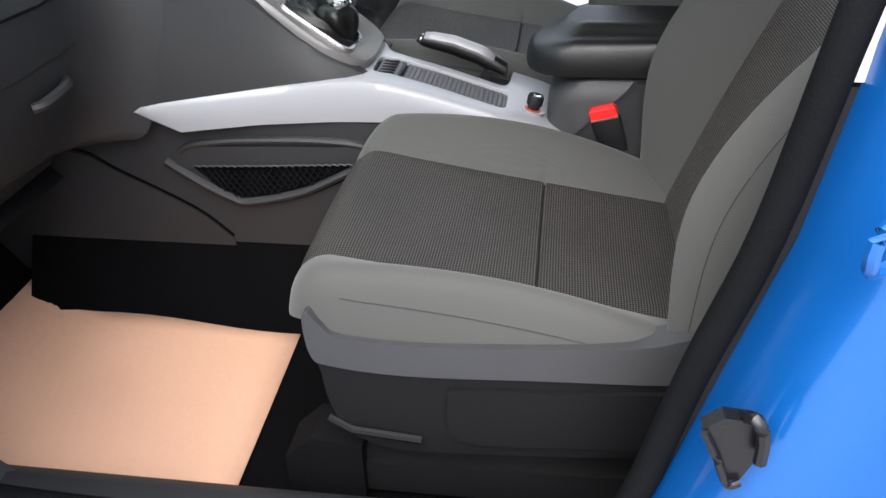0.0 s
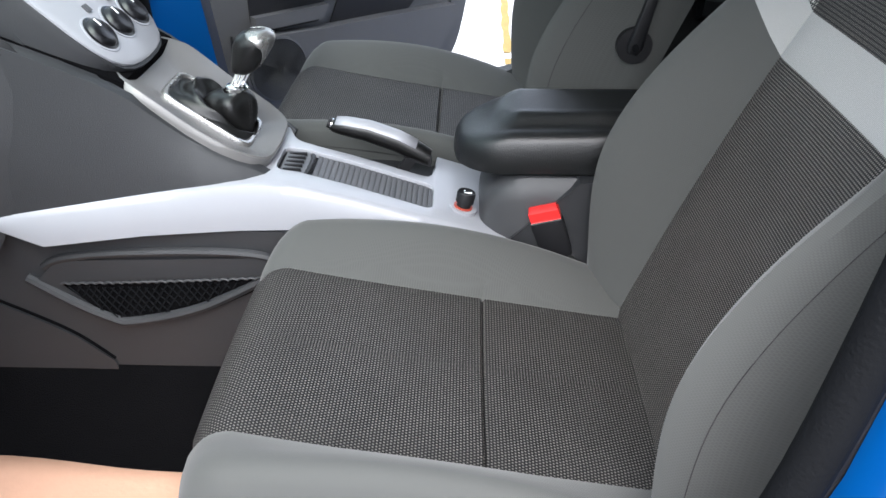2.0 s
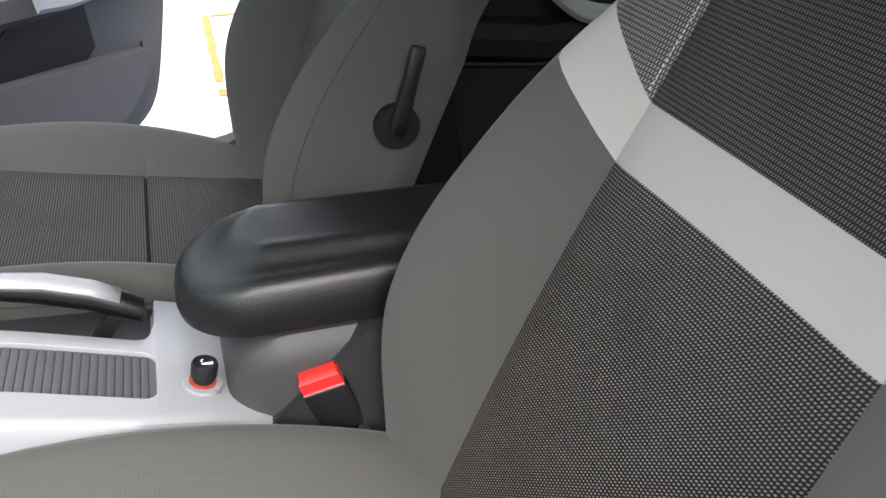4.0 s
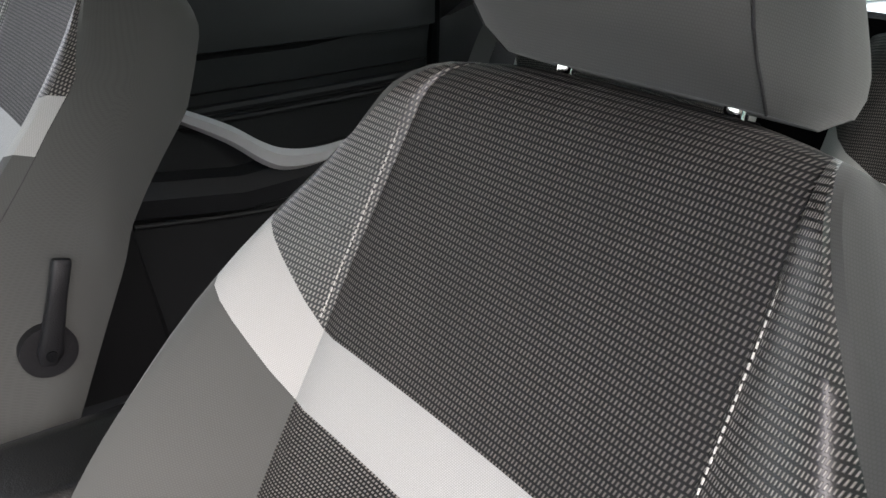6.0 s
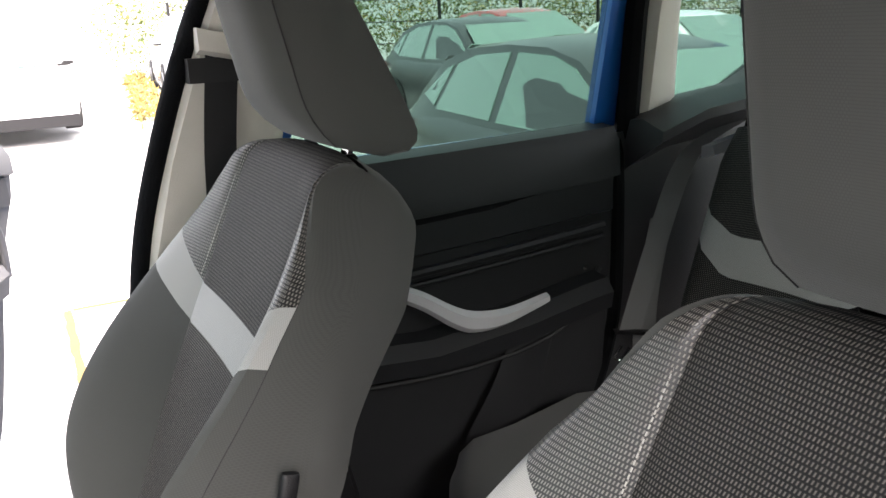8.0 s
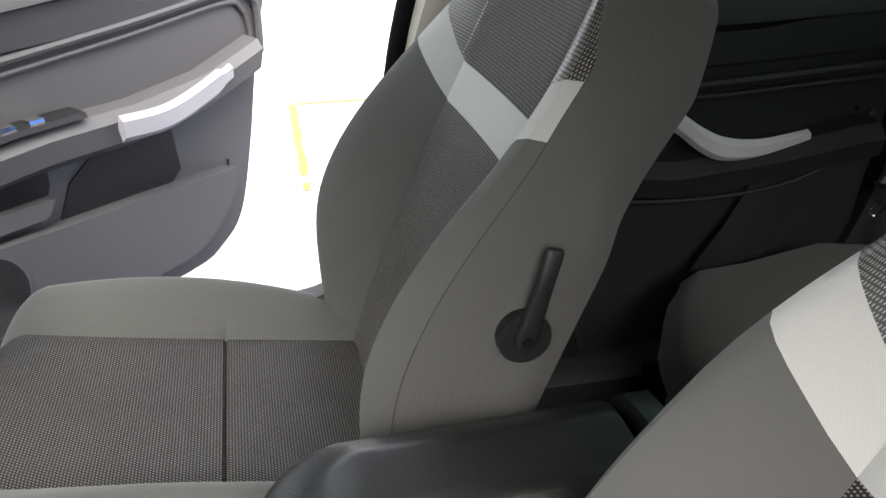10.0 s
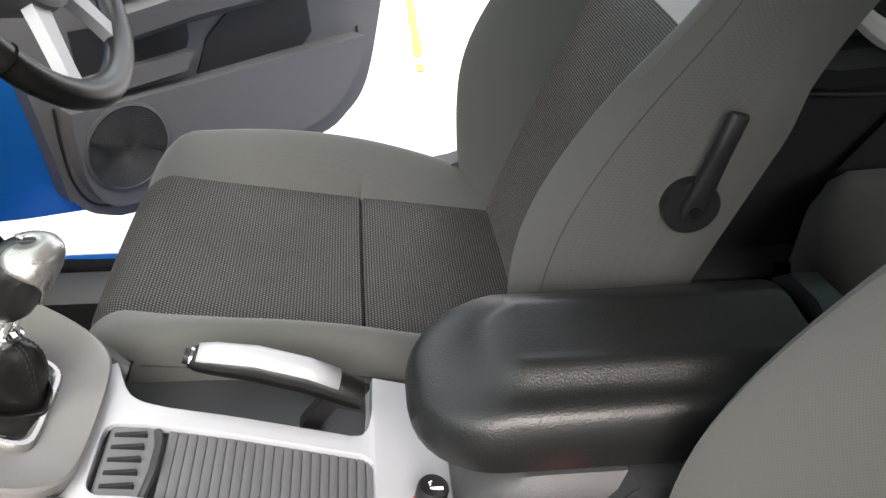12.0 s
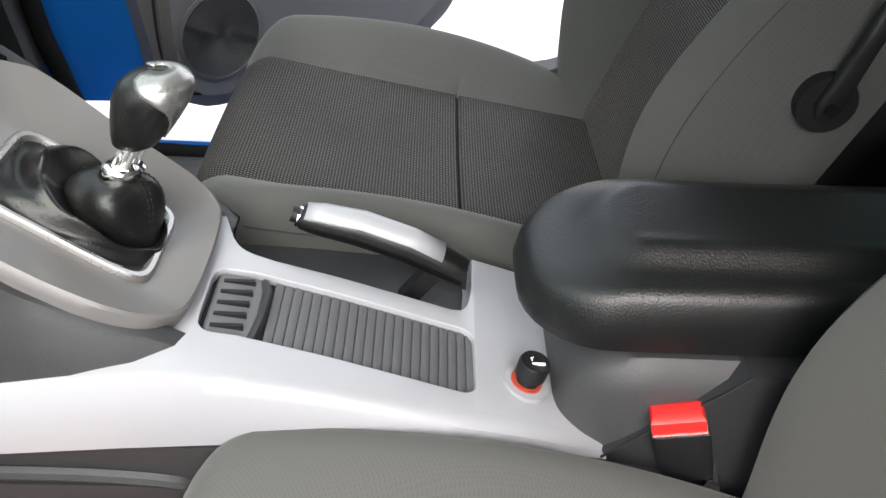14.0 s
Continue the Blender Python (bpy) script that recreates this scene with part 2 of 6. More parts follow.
def smooth_path(pts, steps=6, closed=False):
    out, n = [], len(pts)
    last = n if closed else n - 1
    for i in range(last):
        p0, p1 = Vector(pts[i - 1 if (i or closed) else 0]), Vector(pts[i])
        p2, p3 = Vector(pts[(i + 1) % n]), Vector(pts[(i + 2) % n if closed else min(i + 2, n - 1)])
        for k in range(steps):
            t = k / steps
            out.append(0.5 * (2 * p1 + (p2 - p0) * t + (2 * p0 - 5 * p1 + 4 * p2 - p3) * t * t + (3 * p1 - p0 - 3 * p2 + p3) * t ** 3))
    if not closed:
        out.append(Vector(pts[-1]))
    return out


def disc(center, normal, r, thick, n=32, bm=None):
    c, nn = Vector(center), Vector(normal).normalized()
    return rod(c - nn * thick / 2, c + nn * thick / 2, r, n, bm)


def lerp(x, xs, ys):
    return float(np.interp(x, xs, ys))


def zones(points, uvs, zone, parent, spec):
    """Splits one sheet of rows and columns of points into a mesh for each zone. spec: zone -> (name, material, label)."""
    made = {}
    for i in range(len(points) - 1):
        for j in range(len(points[0]) - 1):
            made.setdefault(zone(i, j), []).append((i, j))
    for key, cells in made.items():
        name, material, label = spec[key]
        bm, index = bmesh.new(), {}
        layer = bm.loops.layers.uv.new("UVMap")

        def vert(i, j):
            if (i, j) not in index:
                index[i, j] = bm.verts.new(points[i][j])
            return index[i, j]

        for i, j in cells:
            quad = ((i, j), (i, j + 1), (i + 1, j + 1), (i + 1, j))
            f = bm.faces.new([vert(*q) for q in quad])
            for loop, (a, b) in zip(f.loops, quad):
                loop[layer].uv = uvs[a][b]
        part(name, bm, material, parent, label)


# ---- seats ----
def back_line(v):
    """The middle of a backrest, v metres up from its foot: place and forward normal in the seat's side view."""
    up = max(0.0, v - 0.45)
    x, z = 0.54 + 0.30 * v + 0.13 * v * v - 0.15 * up * up, 0.65 + 0.955 * v - 0.06 * v * v
    n = Vector((-(0.955 - 0.12 * v), 0.30 + 0.26 * v - 0.30 * up)).normalized()
    return x, z, n


def insert_half(v):
    """Half the width of a backrest's middle panel, v metres up."""
    return 0.172 - 0.0507 * v if v < 0.46 else 0.1487 - 0.008 * ((v - 0.46) / 0.18) ** 1.3


def backrest(root, put, s):
    vb0, vb1, vtop = 0.405, 0.462, 0.648
    rows = [vb0 * k / 22 for k in range(22)] + [vb0 + (vb1 - vb0) * k / 6 for k in range(6)] + [vb1 + (vtop - vb1) * k / 18 for k in range(19)]
    rows += [vtop + 0.045 * math.sin(k * math.pi / 12) for k in range(1, 7)]
    half = [("i", k / 9) for k in range(10)] + [("f", k / 7) for k in range(1, 8)] + [("o", k / 4) for k in range(1, 5)] + [("s", k / 4) for k in range(1, 5)] + [("b", k / 6) for k in range(1, 7)]
    cols = [(-1, *h) for h in half[::-1]] + [(1, *h) for h in half[1:]]
    pts, uvs = [], []
    for V in rows:
        line, uvl = [], []
        high = V + 0.075 * math.exp(-((V - 0.44) / 0.10) ** 2)
        w = 0.254 + 0.006 * math.exp(-((V - 0.24) / 0.17) ** 2) - 0.100 * max(0, (high - 0.42) / 0.28) ** 1.5
        a = insert_half(V)
        b = 0.118 * math.exp(-((high - 0.22) / (0.20 if V < 0.22 else 0.27)) ** 2) + 0.012
        seam = 0.80 if V < vb1 else 0.80 - 0.68 * ((V - vb1) / (vtop + 0.05 - vb1)) ** 2
        drop = 0.024 * min(1, max(0, (V - 0.42) / 0.16))
        deep = -0.085 - 0.028 * min(1, max(0, (V - 0.42) / 0.14))
        k_end = math.sqrt(max(0.0, 1 - (max(0, V - vtop) / 0.0452) ** 2))
        for side, kind, t in cols:
            q, rise = 0, 0
            if kind == "i":
                y, d = a * t, -0.007 * (1 - t * t)
                if t == 1:
                    d -= 0.004
            elif kind in "fo":
                q = seam * t if kind == "f" else seam + (1 - seam) * t
                y = a + (w - a) * (1 - (1 - q) ** 1.8)
                d = b * math.sin(0.62 * math.pi * q) - (b + 0.022) * q ** 4 - drop * q ** 2
                if kind == "f" and t == 1:
                    d -= 0.003
                rise = 0.075 * math.exp(-((V - 0.44) / 0.10) ** 2) * (1 - (1 - q) ** 1.8)
            elif kind == "s":
                d0 = b * math.sin(0.62 * math.pi) - b - 0.022 - drop
                y, d = w + 0.006 * math.sin(math.pi * t), d0 + (deep - d0) * t
                rise = 0.075 * math.exp(-((V - 0.44) / 0.10) ** 2) * (1 - t)
            else:
                y, d = w * (1 - t), deep - 0.022 * math.sin(t * math.pi / 2)
            mid = -0.045
            d = mid + (d - mid) * k_end
            y = y * (0.9 + 0.1 * k_end)
            rise -= 0.016 * min(1, max(0, (V - 0.5) / 0.14)) * (y / w) ** 3
            x, z, n = back_line(V + rise)
            line.append(put(x + n.x * d, side * y, z + n.y * d))
            uvl.append((side * (y + max(0, -d) if kind in "sb" else y + q * 0.05), V + rise))
        pts.append(line)
        uvs.append(uvl)
    nc = len(cols)

    def zone(i, j):
        side = -1 if j < nc // 2 else 1
        kind = cols[j][1] if side < 0 else cols[j + 1][1]
        v = rows[i]
        if kind == "i":
            return "low" if v < vb0 - 1e-6 else "band" if v < vb1 - 1e-6 else "high"
        if kind == "f":
            return "bol%d" % side if v < vb0 - 1e-6 else "bb%d" % side if v < vb1 - 1e-6 else "cres%d" % side
        return "shell"

    spec = {"low": ("backrest_insert", "lower", "charcoal woven backrest insert"), "band": ("accent_band", "band", "pale grey cloth band"),
            "high": ("shoulder_insert", "upper", "black woven shoulder panel"), "shell": ("backrest_cover", "bolster", "")}
    for sd in (-1, 1):
        spec["bol%d" % sd] = ("bolster", "bolster", "grey knit side bolster")
        spec["bb%d" % sd] = ("band_end", "band", "pale grey cloth band end")
        spec["cres%d" % sd] = ("shoulder_wedge", "crescent", "shiny open-weave wedge")
    zones(pts, uvs, zone, root, spec)
    for j, c in enumerate(cols):
        if c[1] == "f" and c[2] == 1:
            part("seam", tube([pts[i][j] for i in range(1, 30)], 0.0005, 5), "seam", root)
    # white stitches beside the shoulder panel
    for side in (-1, 1):
        bm = bmesh.new()
        for k in range(34):
            V = vb1 + 0.008 + k * 0.0051
            q = []
            for e in (0, 0.0032):
                a = insert_half(V + e) + 0.004
                x, z, n = back_line(V + e)
                q.append(put(x + n.x * 0.0005, side * a, z + n.y * 0.0005))
            rod(q[0], q[1], 0.00065, 5, bm)
        part("stitching", bm, "thread", root, "white contrast stitching")


def cushion(root, put):
    rows = [(math.radians(-12 + 102 * k / 10), None) for k in range(11)]
    xs = [0.098 + 0.254 * k / 14 for k in range(1, 15)] + [0.356, 0.360] + [0.360 + 0.2 * k / 9 for k in range(1, 10)]
    path = [(0.094 - 0.05 * math.cos(t), 0.681 + 0.05 * math.sin(t), Vector((-math.cos(t), math.sin(t)))) for t, _ in rows]
    for x in xs:
        z = 0.731 - 0.076 * ((x - 0.098) / 0.46) ** 0.9 
        path.append((x, z, Vector((0.14, 1)).normalized()))
    half = [("i", k / 9) for k in range(10)] + [("f", k / 9) for k in range(1, 10)] + [("s", k / 5) for k in range(1, 6)]
    cols = [(-1, *h) for h in half[::-1]] + [(1, *h) for h in half[1:]]
    pts, uvs = [], []
    arc = 0
    for i, (x, z, n) in enumerate(path):
        if i:
            arc += math.hypot(x - path[i - 1][0], z - path[i - 1][1])
        line, uvl = [], []
        front = max(0, 1 - max(0, x - 0.03) / 0.12)
        a, w = 0.157, 0.257
        b = 0.008 + 0.066 * math.sin(math.pi * min(1, max(0, (x - 0.02) / 0.56))) ** 0.9
        for side, kind, t in cols:
            dx = 0
            if i < 11:
                th = math.radians(-12 + 10.2 * i + (0 if kind == "i" else 32 * (t ** 1.2 if kind == "f" else 1)) * (1 - i / 10))
                x, z, n = 0.094 - 0.05 * math.cos(th), 0.681 + 0.05 * math.sin(th), Vector((-math.cos(th), math.sin(th)))
            if kind == "i":
                y, d = a * t, -0.006 * (1 - t * t) * (1 - front) + 0.004 * front * (1 - t * t) - (0.004 if t == 1 else 0) - (0.006 if x == 0.356 else 0)
            elif kind == "f":
                y = a + (w - a) * (1 - (1 - t) ** 1.7)
                d = b * math.sin(0.62 * math.pi * t) - (b + 0.018) * t ** 4 - (0.0022 if abs(t - 8 / 9) < 0.01 else 0)
                dx = 0.050 * front * t ** 0.9
            else:
                d0 = b * 0.93 - b - 0.018
                y, d, dx = w + 0.0015 * math.sin(math.pi * t), d0, 0.050 * front
            line.append(put(x + n.x * d + dx, side * y, z + n.y * d - (0.10 * t if kind == "s" else 0)))
            uvl.append((side * (y - d + (0.10 * t if kind == "s" else 0)), arc))
        pts.append(line)
        uvs.append(uvl)
    for j, c in enumerate(cols):
        if c[1] == "f" and abs(c[2] - 8 / 9) < 0.01:
            part("seam", tube([pts[i][j] for i in range(11, len(path) - 1)], 0.0008, 5), "seam", root)
    nc = len(cols)

    def zone(i, j):
        side = -1 if j < nc // 2 else 1
        kind = cols[j][1] if side < 0 else cols[j + 1][1]
        if kind == "i":
            return "front" if path[i][0] < 0.3559 else "rear"
        return "bol%d" % side

    zones(pts, uvs, zone, root, {"front": ("cushion_insert", "insert", "charcoal woven seat insert"), "rear": ("rear_cushion_insert", "insert", "charcoal woven seat insert"),
                                 "bol-1": ("cushion_bolster", "bolster", "grey knit cushion edge"), "bol1": ("cushion_bolster", "bolster", "grey knit cushion edge")})


def headrest(root, put, shift, base=(0.843, 1.268), height=0.205, hw=0.113, lean=-0.20):
    rows, pts, uvs = [k / 16 for k in range(17)], [], []
    half = [("f", k / 6) for k in range(7)] + [("c", k / 7) for k in range(1, 8)] + [("b", k / 5) for k in range(1, 6)]
    cols = [(-1, *h) for h in half[::-1]] + [(1, *h) for h in half[1:]]
    for v in rows:
        e = abs(2 * v - 1)
        k = (1 - e ** 5) ** 0.4 if e < 1 else 0.0
        w = hw * (1 - 0.10 * v)
        line, uvl = [], []
        for side, kind, t in cols:
            if kind == "f":
                y, d = (w - 0.009) * t ** 0.9, 0.066 - 0.021 * t ** 4 - (0.0035 if t == 1 else 0)
            elif kind == "c":
                y, d = w - 0.009 + 0.011 * math.sin(min(1, t * 1.8) * math.pi / 2) - 0.012 * t ** 4, 0.045 - 0.150 * t
            else:
                y, d = (w - 0.010) * (1 - t ** 1.5), -0.105 - 0.012 * math.sin(t * math.pi / 2)
            kk = 0.62 + 0.38 * k
            if d > 0:
                d *= 1 - 0.40 * max(0.0, 1 - v / 0.24) ** 2
            else:
                d *= (1.0 - 0.50 * v) * (1 - 0.38 * max(0.0, 1 - v / 0.22) ** 2)
                y -= 0.022 * v * min(1.0, -d / 0.05)
            d, yy = d * kk, y * (0.93 + 0.07 * k)
            zz = height * v
            line.append(put(base[0] + lean * zz - d, side * yy + shift, base[1] + zz + (0.30 - 0.15 * v) * d))
            uvl.append((side * (y - d), zz))
        pts.append(line)
        uvs.append(uvl)
    for j, c in enumerate(cols):
        if c[1] == "f" and c[2] == 1:
            part("seam", tube([pts[i][j] for i in range(len(rows))], 0.0010, 6), "seam", root)
    nc = len(cols)

    def zone(i, j):
        side = -1 if j < nc // 2 else 1
        return "front" if (cols[j][1] if side < 0 else cols[j + 1][1]) == "f" else "side"

    zones(pts, uvs, zone, root, {"front": ("headrest_front", "bolster", "grey cloth headrest face"), "side": ("headrest_cover", "bolster", "")})
    for f, r in ((0, "headrest_underside"), (-1, "headrest_top")):
        bm = bmesh.new()
        bm.faces.new([bm.verts.new(p) for p in pts[f][:-1]])
        part(r, bm, "bolster", root)
    for side in (-1, 1):
        bx, bz = base[0] + 0.006, base[1] + 0.004
        part("headrest_post", rod(put(bx - 0.004, side * 0.065 + shift, bz - 0.05), put(bx + 0.008, side * 0.065 + shift, bz + 0.03), 0.007), "chrome", root, "chrome headrest post")
        part("post_sleeve", loft([[put(bx + c * dx, side * 0.065 + shift + s2 * dy, bz - 0.016 + h) for c, s2 in ((-1, -1), (1, -1), (1, 1), (-1, 1))]
                                  for h, dx, dy in ((-0.012, 0.009, 0.015), (0.000, 0.009, 0.015), (0.004, 0.007, 0.012))]), "black", root, "black plastic post sleeve")


def seat(name, label, cy, ox, oz, s, lever):
    """s = 1: its inner side looks to +y. Origin on the floor under the seat."""
    root = thing(name, label, "car seat", (ox + 0.3, cy, 0.37), "front seats")

    def put(x, y, z):
        return Vector((ox + x, cy + s * y, oz + z))

    cushion(root, put)
    backrest(root, put, s)
    headrest(root, put, 0.007 if s > 0 else 0.0)
    for side in (-1, 1):
        if side < 0:
            o = [(0.105, 0.668), (0.30, 0.664), (0.56, 0.676), (0.585, 0.62), (0.57, 0.535), (0.24, 0.500), (0.14, 0.515), (0.108, 0.56), (0.098, 0.62)]
            y0, y1 = sorted((cy + s * side * 0.222, cy + s * side * 0.2615))
            part("side_shield", prism([(ox + p.x, oz + p.y) for p in smooth_path([(*q, 0) for q in o], 4, closed=True)], "y", y0, y1), "shield", root, "black plastic seat side shield", bevel=0.012, segs=3)
            o = [(0.083, 0.700), (0.090, 0.714), (0.104, 0.697), (0.130, 0.680), (0.242, 0.675), (0.464, 0.690), (0.545, 0.709), (0.575, 0.650), (0.35, 0.634), (0.20, 0.628), (0.11, 0.636), (0.088, 0.65)]
            y0, y1 = sorted((cy + s * side * 0.227, cy + s * side * 0.266))
            part("shield_rim", prism([(ox + p.x, oz + p.y) for p in smooth_path([(*q, 0) for q in o], 4, closed=True)], "y", y0, y1), "boxgrey", root, "grey plastic shield rim", bevel=0.008, segs=3)
            o = [(0.255, 0.600), (0.275, 0.612), (0.40, 0.618), (0.545, 0.628), (0.565, 0.600), (0.555, 0.548), (0.40, 0.532), (0.27, 0.530)]
            y0, y1 = sorted((cy + s * side * 0.24, cy + s * side * 0.268))
            part("shield_panel", prism([(ox + p.x, oz + p.y) for p in smooth_path([(*q, 0) for q in o], 4, closed=True)], "y", y0, y1), "shield", root, "raised black shield panel", bevel=0.007, segs=3)
            part("height_lever", tube([put(0.10, side * 0.261, 0.548), put(0.13, side * 0.265, 0.533), put(0.22, side * 0.265, 0.524)], 0.006, 8), "shield", root)
        part("seat_rail", prism([(ox + 0.06, 0.375), (ox + 0.62, 0.375), (ox + 0.62, 0.44), (ox + 0.08, 0.425)], "y", cy + side * 0.2 - 0.02, cy + side * 0.2 + 0.02), "black", root, "black steel seat rail", bevel=0.004)
        part("rail_cap", prism([(ox + 0.02, 0.374), (ox + 0.13, 0.374), (ox + 0.13, 0.47), (ox + 0.06, 0.48), (ox + 0.02, 0.44)], "y", cy + side * 0.2 - 0.035, cy + side * 0.2 + 0.035), "rubber", root, "black plastic rail end cap", bevel=0.008)
    part("seat_pan", prism([(ox + 0.10, oz + 0.52), (ox + 0.55, oz + 0.50), (ox + 0.57, oz + 0.60), (ox + 0.12, oz + 0.64)], "y", cy - 0.222, cy + 0.222), "black", root, "black seat pan")
    for side in (-1, 1):
        part("pan_leg", prism([(ox + 0.12, 0.42), (ox + 0.56, 0.43), (ox + 0.5, oz + 0.53), (ox + 0.16, oz + 0.53)], "y", cy + side * 0.2 - 0.012, cy + side * 0.2 + 0.012), "black", root)
    if lever:
        y = s * 1.0
        c = Vector((0.587, cy + s * 0.264, 0.936))
        tip = Vector((0.610, cy + s * 0.268, 1.034))
        part("lever_boss", disc(c, (0, 1, 0), 0.0275, 0.016), "black", root, "round black recliner boss", bevel=0.003)
        d = (tip - c).normalized()
        sd = d.cross(Vector((0, 1, 0)))
        rings = []
        for t, wd, th in ((-0.12, 0.007, 0.004), (0.0, 0.0125, 0.006), (0.2, 0.0105, 0.007), (0.6, 0.0088, 0.007), (0.97, 0.0090, 0.006), (1.0, 0.0080, 0.004)):
            m0 = c + (tip - c) * t + Vector((0, s * 0.010, 0))
            rings.append([m0 + sd * wd * math.copysign(abs(math.cos((k + 0.5) * math.tau / 12)) ** 0.45, math.cos((k + 0.5) * math.tau / 12)) + Vector((0, 1, 0)) * th * math.copysign(abs(math.sin((k + 0.5) * math.tau / 12)) ** 0.6, math.sin((k + 0.5) * math.tau / 12)) for k in range(12)])
        part("recliner_lever", loft(rings), "black", root, "black plastic recliner lever")
        part("lever_pin", disc(c + Vector((0, s * 0.016, 0)), (0, 1, 0), 0.0055, 0.005, 16), "rubber", root)
    return root


PASS_Y, DRIV_Y = -0.363, 0.388
seat("car_seat", "grey and charcoal cloth passenger seat with a pale backrest band", PASS_Y, 0.0, 0.0, 1, False)
seat("car_seat", "grey and charcoal cloth driver's seat with a black recliner lever", DRIV_Y, -0.078, 0.032, -1, True)


# ---- body of the car: floor, sills, pillars, roof, windows ----
floor = thing("floor", "black carpeted car floor with a raised centre tunnel", "floor", (0, 0, 0.36), kind="structure")
prof = [(-0.74, 0.40), (-0.70, 0.362), (-0.24, 0.360), (-0.20, 0.375), (-0.13, 0.50), (-0.10, 0.54), (0.10, 0.54), (0.13, 0.50), (0.20, 0.375), (0.24, 0.360), (0.70, 0.362), (0.74, 0.40), (0.74, 0.30), (-0.74, 0.30)]
part("carpet", prism(prof, "x", -0.62, 2.25), "carpet", floor, "black tufted carpet", bevel=0.012)
part("toe_board", prism([(-0.61, 0.35), (-0.80, 0.62), (-0.95, 0.62), (-0.95, 0.30), (-0.61, 0.30)], "y", -0.74, 0.74), "carpet", floor, "black carpeted toe board")

body = thing("car_body", "bright blue painted bodyshell of a family car with open front doors", "car body", (0.8, 0, 0.0), kind="structure")
for s in (-1, 1):
    sill = [(s * 0.70, 0.36), (s * 0.70, 0.445), (s * 0.735, 0.468), (s * 0.79, 0.470), (s * 0.845, 0.446), (s * 0.885, 0.38), (s * 0.87, 0.26), (s * 0.70, 0.26)]
    part("sill", prism(sill, "x", -0.55, 2.3), "blue", body, "blue painted door sill", bevel=0.012, segs=3)
    part("sill_trim", prism([(s * 0.665, 0.37), (s * 0.665, 0.452), (s * 0.70, 0.478), (s * 0.752, 0.474), (s * 0.752, 0.462), (s * 0.70, 0.44)], "x", -0.50, 1.56), "dash", body, "dark grey scuff plate", bevel=0.004)
    # hinge pillar, centre pillar, rear pillar
    part("hinge_pillar", prism([(-0.62, s * 0.72), (-0.46, s * 0.72), (-0.44, s * 0.80), (-0.47, s * 0.88), (-0.62, s * 0.90)], "z", 0.36, 1.08), "blue", body, "blue painted hinge pillar", bevel=0.015, segs=3)
    part("kick_trim", prism([(-0.62, 1.05), (-0.43, 1.05), (-0.422, 0.75), (-0.402, 0.62), (-0.368, 0.52), (-0.31, 0.465), (-0.31, 0.38), (-0.62, 0.38)], "y", *sorted((s * 0.69, s * 0.738))), "dash", body, "dark grey kick panel", bevel=0.012, segs=3)
    part("wing", prism([(-1.5, 0.5), (-0.60, 0.36), (-0.60, 1.09), (-1.5, 1.0)], "y", *sorted((s * 0.86, s * 0.92))), "blue", body, "blue front wing")
    rings = []
    for z, x0, x1, yo, yi in ((0.44, 0.43, 0.95, 0.90, 0.745), (0.57, 0.485, 0.92, 0.905, 0.75), (0.77, 0.535, 0.90, 0.905, 0.755), (0.92, 0.575, 0.88, 0.90, 0.755), (1.11, 0.605, 0.86, 0.88, 0.75),
                              (1.25, 0.64, 0.83, 0.84, 0.725), (1.43, 0.70, 0.85, 0.77, 0.675), (1.60, 0.76, 0.90, 0.68, 0.60)):
        rings.append(list(smooth_path([(x0, s * yi, z), (x0 + 0.010, s * (yi + 0.05), z), (x0 + 0.035, s * (yi + 0.088), z), (x0 + 0.085, s * (yi + 0.10), z), (x0 + 0.13, s * (yi + 0.135), z), (x0 + 0.16, s * yo, z)], 5)) + [Vector((x1, s * yo, z)), Vector((x1, s * yi, z))])
    part("centre_pillar", loft(rings), "blue", body, "blue painted centre pillar")
    part("roof_rail", tube(smooth_path([(-0.62, s * 0.76, 1.08), (-0.30, s * 0.72, 1.30), (0.10, s * 0.66, 1.50), (0.76, s * 0.63, 1.62), (1.5, s * 0.61, 1.63), (2.05, s * 0.60, 1.58)], 5), 0.045, 10), "blue", body, "blue roof rail and windscreen pillar")
    rings = []
    for z, x0, x1, yo, yi in ((0.40, 1.52, 2.30, 0.90, 0.76), (0.95, 1.52, 2.32, 0.91, 0.77), (1.20, 1.535, 2.25, 0.87, 0.765)):
        rings.append([(x0, s * yi, z), (x0 + 0.03, s * yo, z), (x1, s * yo, z), (x1, s * yi, z)])
    part("rear_wing", loft(rings), "blue", body, "blue rear wing", bevel=0.01)
    rings = [[(x0, s * yi, z), (x0 + 0.02, s * yo, z), (x1, s * yo, z), (x1, s * yi, z)] for z, x0, x1, yo, yi in
             ((1.195, 1.565, 1.64, 0.83, 0.775), (1.43, 1.535, 1.60, 0.75, 0.71), (1.62, 1.515, 1.57, 0.66, 0.63))]
    part("quarter_pillar", loft(rings), "blue", body, "blue window pillar", bevel=0.006)
